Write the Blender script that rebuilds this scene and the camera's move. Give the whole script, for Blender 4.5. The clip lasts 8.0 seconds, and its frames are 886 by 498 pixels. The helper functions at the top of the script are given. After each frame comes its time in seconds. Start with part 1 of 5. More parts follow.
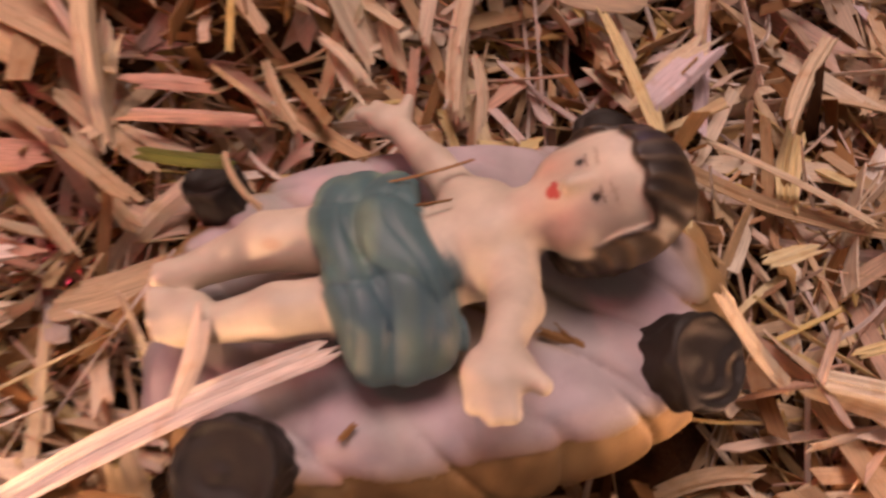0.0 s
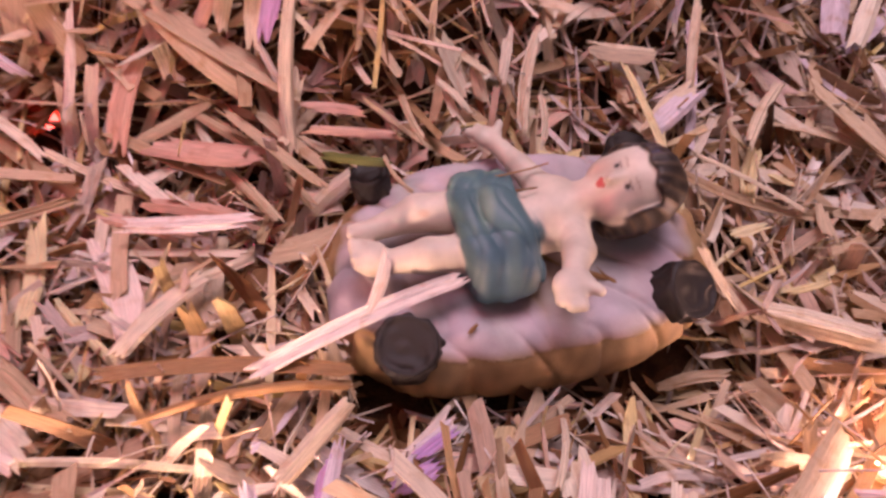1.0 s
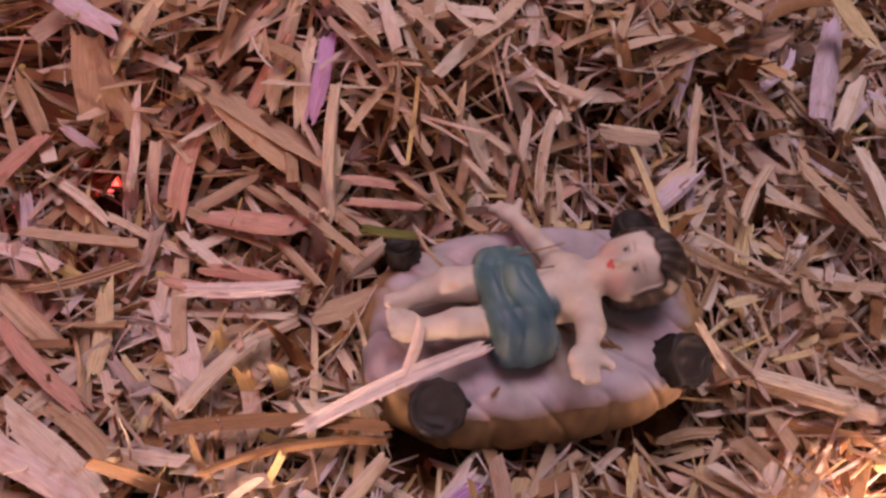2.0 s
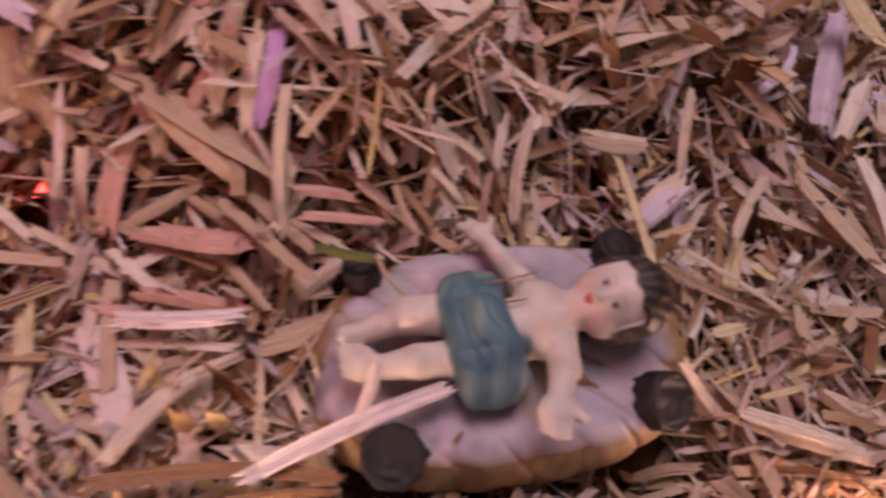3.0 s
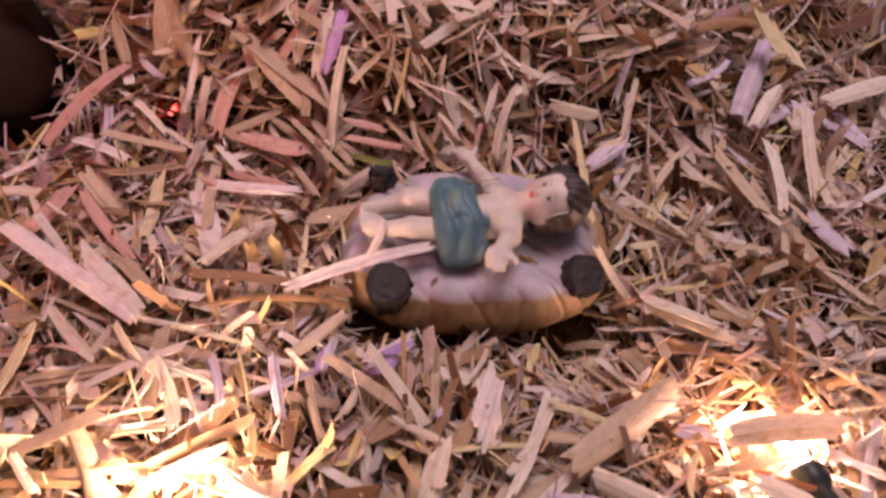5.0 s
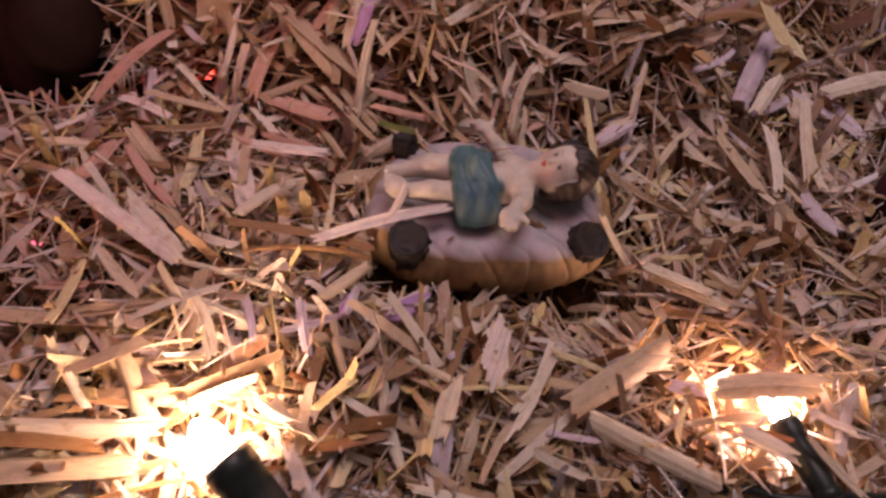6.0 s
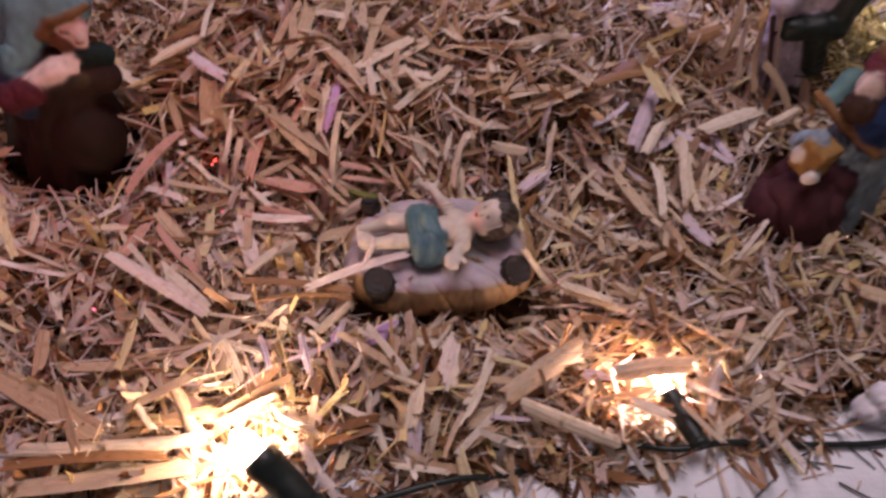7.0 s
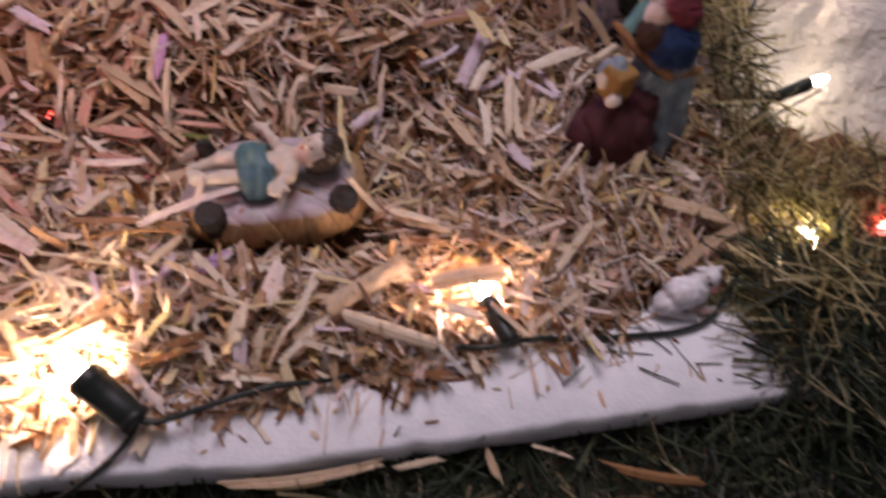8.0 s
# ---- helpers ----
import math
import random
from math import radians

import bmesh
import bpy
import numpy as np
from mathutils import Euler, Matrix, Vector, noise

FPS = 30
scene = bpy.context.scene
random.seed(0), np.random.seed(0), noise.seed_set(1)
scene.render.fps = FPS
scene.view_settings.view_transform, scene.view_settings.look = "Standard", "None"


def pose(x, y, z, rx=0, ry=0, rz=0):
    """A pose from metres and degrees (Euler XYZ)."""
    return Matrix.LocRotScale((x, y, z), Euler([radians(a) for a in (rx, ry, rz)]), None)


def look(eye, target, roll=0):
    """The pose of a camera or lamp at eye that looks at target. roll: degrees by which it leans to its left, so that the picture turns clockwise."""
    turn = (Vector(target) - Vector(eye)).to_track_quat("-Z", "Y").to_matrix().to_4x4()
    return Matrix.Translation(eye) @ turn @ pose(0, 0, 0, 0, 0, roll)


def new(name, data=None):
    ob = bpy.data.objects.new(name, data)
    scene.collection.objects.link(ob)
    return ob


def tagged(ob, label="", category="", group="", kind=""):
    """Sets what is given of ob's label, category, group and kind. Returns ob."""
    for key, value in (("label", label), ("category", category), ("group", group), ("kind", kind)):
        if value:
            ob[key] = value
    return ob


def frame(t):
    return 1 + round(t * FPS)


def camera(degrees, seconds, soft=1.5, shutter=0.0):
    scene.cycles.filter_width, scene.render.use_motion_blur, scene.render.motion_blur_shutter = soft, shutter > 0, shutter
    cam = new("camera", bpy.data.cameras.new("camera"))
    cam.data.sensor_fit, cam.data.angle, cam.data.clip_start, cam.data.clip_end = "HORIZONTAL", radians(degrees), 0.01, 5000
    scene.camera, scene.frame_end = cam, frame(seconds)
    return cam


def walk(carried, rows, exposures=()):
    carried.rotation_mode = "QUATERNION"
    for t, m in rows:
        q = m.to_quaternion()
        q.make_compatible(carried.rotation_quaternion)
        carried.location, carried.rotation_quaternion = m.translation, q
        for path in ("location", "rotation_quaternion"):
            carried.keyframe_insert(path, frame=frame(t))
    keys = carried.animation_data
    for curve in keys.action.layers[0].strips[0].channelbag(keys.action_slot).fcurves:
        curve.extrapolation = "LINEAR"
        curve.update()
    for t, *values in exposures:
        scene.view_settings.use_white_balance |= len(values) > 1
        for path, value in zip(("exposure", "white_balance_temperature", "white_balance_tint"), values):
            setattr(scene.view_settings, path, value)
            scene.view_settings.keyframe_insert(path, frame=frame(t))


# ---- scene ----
cam = camera(68.0, 8.0, soft=2.7, shutter=0.5)
PATH = [
    (0, (-0.00877, -0.03080, 0.07025), (0.01762, 0.06188, -0.10501), 7.20),
    (0.5, (-0.02184, -0.03967, 0.08233), (0.00496, 0.05334, -0.09269), 8.60),
    (1, (-0.03061, -0.05223, 0.10142), (-0.00051, 0.04167, -0.07258), 9.60),
    (1.5, (-0.03349, -0.05362, 0.11297), (-0.00479, 0.04159, -0.06055), 8.30),
    (1.7, (-0.03581, -0.05177, 0.11759), (-0.00580, 0.04496, -0.05487), 9.30),
    (2.8, (-0.03856, -0.03653, 0.11462), (-0.00406, 0.05606, -0.05927), 15.10),
    (3, (-0.03075, -0.03285, 0.11272), (0.00485, 0.05215, -0.06478), 16.20),
    (3.5, (-0.01450, -0.03656, 0.10934), (0.02051, 0.05126, -0.06690), 14.20),
    (4, (-0.01483, -0.06757, 0.13412), (0.00677, 0.03603, -0.03559), 10.00),
    (4.2, (-0.01911, -0.07624, 0.15082), (0.00050, 0.02899, -0.01813), 11.00),
    (5.3, (-0.02699, -0.09375, 0.13953), (-0.00569, 0.00795, -0.03136), 11.90),
    (5.5, (-0.02795, -0.09873, 0.14549), (-0.01045, 0.00305, -0.02578), 10.60),
    (6, (-0.03029, -0.10180, 0.14814), (-0.01009, -0.00140, -0.02365), 13.90),
    (6.5, (-0.03851, -0.11334, 0.16695), (-0.02011, -0.01434, -0.00585), 11.30),
    (7, (-0.02736, -0.12002, 0.19998), (-0.00326, -0.01843, 0.02940), 10.60),
    (7.5, (-0.02446, -0.12433, 0.21160), (0.00284, -0.02393, 0.04080), 11.70),
    (7.8, (-0.00279, -0.14266, 0.20450), (0.03421, -0.04297, 0.03511), 14.00),
    (8, (0.01082, -0.15347, 0.20522), (0.05052, -0.05517, 0.03563), 14.30),
]
walk(cam, [(t, look(eye, target, roll)) for t, eye, target, roll in PATH],
     exposures=[(0, 0.36, 9800, 22), (0.5, 0.68, 8400, 27), (1.0, 0.62, 7300, 34), (1.7, 0.0, 7200, 29), (3.0, 0.06, 7100, 30), (3.5, 0.22, 7400, 30), (4.0, 0.43, 7050, 17), (5.5, 0.14, 7250, 28), (6.0, -0.25, 7500, 23), (6.5, -0.28, 7500, 24), (7.0, 0.03, 6850, 16), (8, 0.15, 6650, 11)])

# ---- light: a dim room, an added overhead lamp, fairy lights in the straw ----
world = bpy.data.worlds.new("room_dark")
scene.world = world
world.use_nodes = True
world.node_tree.nodes["Background"].inputs[0].default_value = (0.95, 0.82, 0.93, 1)
world.node_tree.nodes["Background"].inputs[1].default_value = 0.10


def area_lamp(name, eye, target, size, watts, colour):
    data = bpy.data.lights.new(name, "AREA")
    data.shape, data.size, data.energy, data.color = "DISK", size, watts, colour
    ob = new(name, data)
    ob.matrix_world = look(eye, target)
    return ob


# Unseen lamp, added to stand in for the light from above and behind.
area_lamp("overhead_lamp", (0.02, 0.28, 0.72), (0.0, 0.0, 0.0), 0.42, 3.5, (1.0, 0.85, 0.98))

# ---- materials ----
MM = 0.001


def nodes_of(mat):
    mat.use_nodes = True
    return mat.node_tree.nodes, mat.node_tree.links, mat.node_tree.nodes["Principled BSDF"]


def ramp(nodes, stops):
    r = nodes.new("ShaderNodeValToRGB")
    while len(r.color_ramp.elements) < len(stops):
        r.color_ramp.elements.new(0.5)
    for e, (p, c) in zip(r.color_ramp.elements, stops):
        e.position, e.color = p, (*c, 1)
    return r


def straw_material(name, stops, glow=0.22, rough=0.55, by_object=False):
    """Flat fibrous stalk: colour by piece, streaks along the fibre, a little light let through."""
    mat = bpy.data.materials.new(name)
    nodes, links, bsdf = nodes_of(mat)
    if by_object:
        pick = nodes.new("ShaderNodeObjectInfo").outputs["Random"]
    else:
        pick = nodes.new("ShaderNodeNewGeometry").outputs["Random Per Island"]
    col = ramp(nodes, stops)
    links.new(pick, col.inputs[0])
    uv = nodes.new("ShaderNodeUVMap")
    scale = nodes.new("ShaderNodeMapping")
    scale.inputs["Scale"].default_value = (0.25, 5.0, 1)
    links.new(uv.outputs[0], scale.inputs[0])
    streak = nodes.new("ShaderNodeTexNoise")
    streak.inputs["Scale"].default_value = 1.0
    streak.inputs["Detail"].default_value = 4
    links.new(scale.outputs[0], streak.inputs[0])
    blotch = nodes.new("ShaderNodeTexNoise")
    blotch.inputs["Scale"].default_value = 0.35
    links.new(uv.outputs[0], blotch.inputs[0])
    tone = nodes.new("ShaderNodeMapRange")
    tone.inputs[1].default_value, tone.inputs[2].default_value = 0.3, 0.7
    tone.inputs[3].default_value, tone.inputs[4].default_value = 0.72, 1.15
    links.new(streak.outputs[0], tone.inputs[0])
    mul = nodes.new("ShaderNodeMix")
    mul.data_type, mul.blend_type = "RGBA", "MULTIPLY"
    mul.inputs[0].default_value = 1.0
    links.new(col.outputs[0], mul.inputs[6])
    links.new(tone.outputs[0], mul.inputs[7])
    stain = nodes.new("ShaderNodeMix")
    stain.data_type, stain.blend_type = "RGBA", "MULTIPLY"
    stain.inputs[7].default_value = (0.80, 0.66, 0.52, 1)
    spot = nodes.new("ShaderNodeMapRange")
    spot.inputs[1].default_value, spot.inputs[2].default_value = 0.55, 0.8
    links.new(blotch.outputs[0], spot.inputs[0])
    links.new(spot.outputs[0], stain.inputs[0])
    links.new(mul.outputs[2], stain.inputs[6])
    links.new(stain.outputs[2], bsdf.inputs["Base Color"])
    bsdf.inputs["Roughness"].default_value = rough
    bsdf.inputs["Specular IOR Level"].default_value = 0.35
    bump = nodes.new("ShaderNodeBump")
    bump.inputs["Strength"].default_value = 0.35
    bump.inputs["Distance"].default_value = 0.0002
    links.new(streak.outputs[0], bump.inputs["Height"])
    links.new(bump.outputs[0], bsdf.inputs["Normal"])
    thin = nodes.new("ShaderNodeBsdfTranslucent")
    links.new(stain.outputs[2], thin.inputs[0])
    mix = nodes.new("ShaderNodeMixShader")
    mix.inputs[0].default_value = glow
    links.new(bsdf.outputs[0], mix.inputs[1])
    links.new(thin.outputs[0], mix.inputs[2])
    links.new(mix.outputs[0], nodes["Material Output"].inputs[0])
    return mat


def rough_material(name, a, b, scale, rough=0.7, bump=0.4, depth=0.0004, detail=5, metal=0.0, spec=0.4):
    """Two tones mixed by noise, with relief at two scales."""
    mat = bpy.data.materials.new(name)
    nodes, links, bsdf = nodes_of(mat)
    co = nodes.new("ShaderNodeTexCoord")
    n1 = nodes.new("ShaderNodeTexNoise")
    n1.inputs["Scale"].default_value, n1.inputs["Detail"].default_value = scale, detail
    n2 = nodes.new("ShaderNodeTexNoise")
    n2.inputs["Scale"].default_value, n2.inputs["Detail"].default_value = scale * 6, 3
    links.new(co.outputs["Object"], n1.inputs[0])
    links.new(co.outputs["Object"], n2.inputs[0])
    col = ramp(nodes, [(0.32, a), (0.68, b)])
    links.new(n1.outputs[0], col.inputs[0])
    links.new(col.outputs[0], bsdf.inputs["Base Color"])
    add = nodes.new("ShaderNodeMath")
    add.operation = "ADD"
    links.new(n1.outputs[0], add.inputs[0])
    links.new(n2.outputs[0], add.inputs[1])
    bp = nodes.new("ShaderNodeBump")
    bp.inputs["Strength"].default_value, bp.inputs["Distance"].default_value = bump, depth
    links.new(add.outputs[0], bp.inputs["Height"])
    links.new(bp.outputs[0], bsdf.inputs["Normal"])
    bsdf.inputs["Roughness"].default_value = rough
    bsdf.inputs["Metallic"].default_value = metal
    bsdf.inputs["Specular IOR Level"].default_value = spec
    return mat


def paint_material(name, rough=0.5, spec=0.45, scale=900.0, bump=0.12):
    """Hand-painted cast: the paint's colours lie on the mesh; mottling and brush relief come on top."""
    mat = bpy.data.materials.new(name)
    nodes, links, bsdf = nodes_of(mat)
    at = nodes.new("ShaderNodeAttribute")
    at.attribute_name = "paint"
    co = nodes.new("ShaderNodeTexCoord")
    n1 = nodes.new("ShaderNodeTexNoise")
    n1.inputs["Scale"].default_value, n1.inputs["Detail"].default_value = scale * 0.25, 4
    links.new(co.outputs["Object"], n1.inputs[0])
    n2 = nodes.new("ShaderNodeTexNoise")
    n2.inputs["Scale"].default_value, n2.inputs["Detail"].default_value = scale * 1.6, 4
    links.new(co.outputs["Object"], n2.inputs[0])
    tone = nodes.new("ShaderNodeMapRange")
    tone.inputs[1].default_value, tone.inputs[2].default_value = 0.3, 0.7
    tone.inputs[3].default_value, tone.inputs[4].default_value = 0.82, 1.12
    links.new(n1.outputs[0], tone.inputs[0])
    mul = nodes.new("ShaderNodeMix")
    mul.data_type, mul.blend_type = "RGBA", "MULTIPLY"
    mul.inputs[0].default_value = 1.0
    links.new(at.outputs["Color"], mul.inputs[6])
    links.new(tone.outputs[0], mul.inputs[7])
    links.new(mul.outputs[2], bsdf.inputs["Base Color"])
    bp = nodes.new("ShaderNodeBump")
    bp.inputs["Strength"].default_value, bp.inputs["Distance"].default_value = bump, 0.0003
    links.new(n2.outputs[0], bp.inputs["Height"])
    links.new(bp.outputs[0], bsdf.inputs["Normal"])
    gloss = nodes.new("ShaderNodeMapRange")
    gloss.inputs[3].default_value, gloss.inputs[4].default_value = rough - 0.12, rough + 0.12
    links.new(n1.outputs[0], gloss.inputs[0])
    links.new(gloss.outputs[0], bsdf.inputs["Roughness"])
    bsdf.inputs["Specular IOR Level"].default_value = spec
    return mat


def glow_material(name, colour, strength):
    mat = bpy.data.materials.new(name)
    nodes, links, bsdf = nodes_of(mat)
    bsdf.inputs["Base Color"].default_value = (*colour, 1)
    bsdf.inputs["Emission Color"].default_value = (*colour, 1)
    bsdf.inputs["Emission Strength"].default_value = strength
    return mat


# Deep litter: shade between the upper straws is put into its darker browns.
STRAW = straw_material("shaded_deep_straw", [
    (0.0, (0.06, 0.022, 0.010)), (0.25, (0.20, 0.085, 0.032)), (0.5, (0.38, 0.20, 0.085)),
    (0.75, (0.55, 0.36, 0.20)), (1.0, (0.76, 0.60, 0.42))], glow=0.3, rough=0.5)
STRAW_MID = straw_material("mid_straw", [
    (0.0, (0.24, 0.10, 0.04)), (0.14, (0.50, 0.28, 0.13)), (0.26, (0.76, 0.60, 0.48)), (0.38, (0.58, 0.34, 0.19)),
    (0.5, (0.74, 0.58, 0.26)), (0.62, (0.66, 0.54, 0.50)), (0.74, (0.80, 0.56, 0.44)), (0.86, (0.82, 0.70, 0.52)), (1.0, (0.90, 0.82, 0.72))], glow=0.3, rough=0.45)
STRAW_LIGHT = straw_material("light_straw", [
    (0.0, (0.84, 0.70, 0.52)), (0.12, (0.72, 0.47, 0.22)), (0.25, (0.93, 0.87, 0.80)), (0.38, (0.80, 0.58, 0.46)),
    (0.5, (0.90, 0.78, 0.68)), (0.62, (0.84, 0.70, 0.30)), (0.74, (0.92, 0.84, 0.74)), (0.86, (0.74, 0.64, 0.62)), (1.0, (0.95, 0.91, 0.86))], glow=0.3, rough=0.35)
STRAW_PALE = straw_material("pale_straw", [(0.0, (0.80, 0.66, 0.48)), (1.0, (0.90, 0.81, 0.66))], by_object=True)
STRAW_TAN = straw_material("tan_straw", [(0.0, (0.56, 0.40, 0.25)), (1.0, (0.72, 0.56, 0.38))], by_object=True)
STRAW_BROWN = straw_material("brown_straw", [(0.0, (0.30, 0.15, 0.06)), (1.0, (0.45, 0.25, 0.11))], by_object=True)
STRAW_GOLD = straw_material("yellow_straw", [(0.0, (0.82, 0.68, 0.38)), (1.0, (0.88, 0.78, 0.50))], by_object=True)
STRAW_GREEN = straw_material("green_straw", [(0.0, (0.14, 0.17, 0.04)), (1.0, (0.22, 0.24, 0.07))], by_object=True)
STRAW_PINK = straw_material("pink_straw", [(0.0, (0.92, 0.78, 0.70)), (1.0, (0.94, 0.83, 0.76))], by_object=True)
# Lilac and violet strips: coloured light falling on straw is put into their colour.
STRAW_LILAC_LIT = straw_material("lilac_lit_straw", [(0.0, (0.74, 0.62, 0.68)), (1.0, (0.82, 0.71, 0.76))], by_object=True)
STRAW_VIOLET_LIT = straw_material("violet_lit_straw", [(0.0, (0.60, 0.36, 0.68)), (1.0, (0.70, 0.46, 0.76))], by_object=True)
# Strips on the left whose red light is painted into the straw colour.
STRAW_RED_LIT = straw_material("red_lit_straw", [(0.0, (0.70, 0.42, 0.32)), (1.0, (0.78, 0.52, 0.42))], by_object=True)
FLAKE = straw_material("straw_flakes", [
    (0.0, (0.32, 0.16, 0.07)), (0.3, (0.56, 0.38, 0.22)), (0.7, (0.76, 0.61, 0.44)), (1.0, (0.90, 0.82, 0.70))], by_object=True)
HAY = straw_material("hay", [
    (0.0, (0.030, 0.030, 0.012)), (0.3, (0.13, 0.115, 0.045)), (0.55, (0.40, 0.34, 0.14)), (1.0, (0.76, 0.68, 0.40))], glow=0.3, rough=0.35)
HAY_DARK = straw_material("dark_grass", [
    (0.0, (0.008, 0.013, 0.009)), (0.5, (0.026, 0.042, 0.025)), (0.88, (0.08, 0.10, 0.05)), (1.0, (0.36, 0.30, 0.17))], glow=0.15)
# Sheet under the straw: the shade in the gaps is put into its brown.
GAP_SHADE = rough_material("gap_shade_brown", (0.055, 0.020, 0.009), (0.16, 0.07, 0.030), 260.0, 0.9, 0.8, 0.002)
FOAM = rough_material("white_foam", (0.79, 0.81, 0.85), (0.89, 0.90, 0.93), 120.0, 0.75, 0.5, 0.0006)
ROCK = rough_material("plaster_rock", (0.60, 0.56, 0.49), (0.78, 0.74, 0.66), 45.0, 0.85, 0.8, 0.003)
TABLE = rough_material("table_wood", (0.10, 0.06, 0.035), (0.18, 0.11, 0.06), 14.0, 0.6, 0.3, 0.001)
RUBBER = rough_material("dark_green_plastic", (0.010, 0.016, 0.013), (0.022, 0.030, 0.026), 300.0, 0.42, 0.15, 0.0002)
PAINT = paint_material("figurine_paint")
PAINT_DULL = paint_material("dull_figurine_paint", 0.75, 0.15)
PAINT_MATT = paint_material("manger_paint", 0.6, 0.35, 700.0, 0.25)
WARM = glow_material("bulb_glow", (1.0, 0.70, 0.53), 340.0)
WARM_LOW = glow_material("bulb_glow_low", (1.0, 0.66, 0.54), 540.0)
WARM_ROCK = glow_material("bulb_glow_rock", (1.0, 0.86, 0.68), 60.0)
WARM_HAY = glow_material("bulb_glow_hay", (1.0, 0.80, 0.50), 270.0)
WARM_FAR = glow_material("bulb_glow_far", (1.0, 0.77, 0.52), 260.0)
RED_GLOW = glow_material("red_bulb_glow", (1.0, 0.10, 0.09), 40.0)
RED_UNSEEN_SIDE = glow_material("unseen_red_side", (1.0, 0.15, 0.16), 130.0)
RED_UNSEEN_HIGH = glow_material("unseen_red_high", (1.0, 0.14, 0.20), 125.0)
LED_RED = glow_material("led_red", (1.0, 0.08, 0.06), 5.0)
LED_PINK = glow_material("led_pink", (1.0, 0.10, 0.22), 5.0)
VIOLET_UNSEEN = glow_material("unseen_violet_glow", (0.42, 0.36, 1.0), 330.0)


# ---- meshes ----
def mesh_from(name, verts, faces, smooth=True):
    me = bpy.data.meshes.new(name)
    me.from_pydata(verts, [], faces)
    if smooth:
        me.polygons.foreach_set("use_smooth", [True] * len(me.polygons))
    me.update()
    return me


def part(name, me, material, parent=None, label=""):
    ob = new(name, me)
    if material:
        me.materials.clear()
        me.materials.append(material)
    if parent:
        ob.parent = parent
    if label:
        ob["label"] = label
    return ob


def bm_mesh(name, bm, smooth=True):
    me = bpy.data.meshes.new(name)
    bm.to_mesh(me)
    bm.free()
    if smooth:
        me.polygons.foreach_set("use_smooth", [True] * len(me.polygons))
    return me


# Distance fields in millimetres, for cast and rounded things.
def ball(c, r):
    c, r = np.array(c, float), np.array(r, float)

    def f(p):
        q = (p - c) / r
        k = np.sqrt((q * q).sum(-1)) + 1e-9
        return (k - 1) * k / (np.sqrt(((q / r) ** 2).sum(-1)) + 1e-9)
    return f


def limb(a, b, r0, r1=None):
    a, b = np.array(a, float), np.array(b, float)
    r1 = r0 if r1 is None else r1

    def f(p):
        d = b - a
        h = np.clip(((p - a) @ d) / (d @ d), 0, 1)
        return np.sqrt(((p - a - h[..., None] * d) ** 2).sum(-1)) - (r0 + (r1 - r0) * h)
    return f


def block(c, half, r, turn=0.0):
    c, half = np.array(c, float), np.array(half, float) - r
    cs, sn = math.cos(radians(turn)), math.sin(radians(turn))

    def f(p):
        q = p - c
        q = np.stack((q[..., 0] * cs + q[..., 1] * sn, -q[..., 0] * sn + q[..., 1] * cs, q[..., 2]), -1)
        q = np.abs(q) - half
        return np.sqrt((np.maximum(q, 0) ** 2).sum(-1)) + np.minimum(q.max(-1), 0) - r
    return f


def waves(p, size, seed=0):
    """Cheap smooth noise of about -1 to 1."""
    rng = np.random.RandomState(seed)
    out = 0
    for i in range(6):
        d = rng.normal(size=3)
        d *= (0.7 + 0.6 * rng.rand()) * 2 * math.pi / size / np.linalg.norm(d)
        out = out + np.sin(p @ d + rng.rand() * 7)
    return out / 3.2


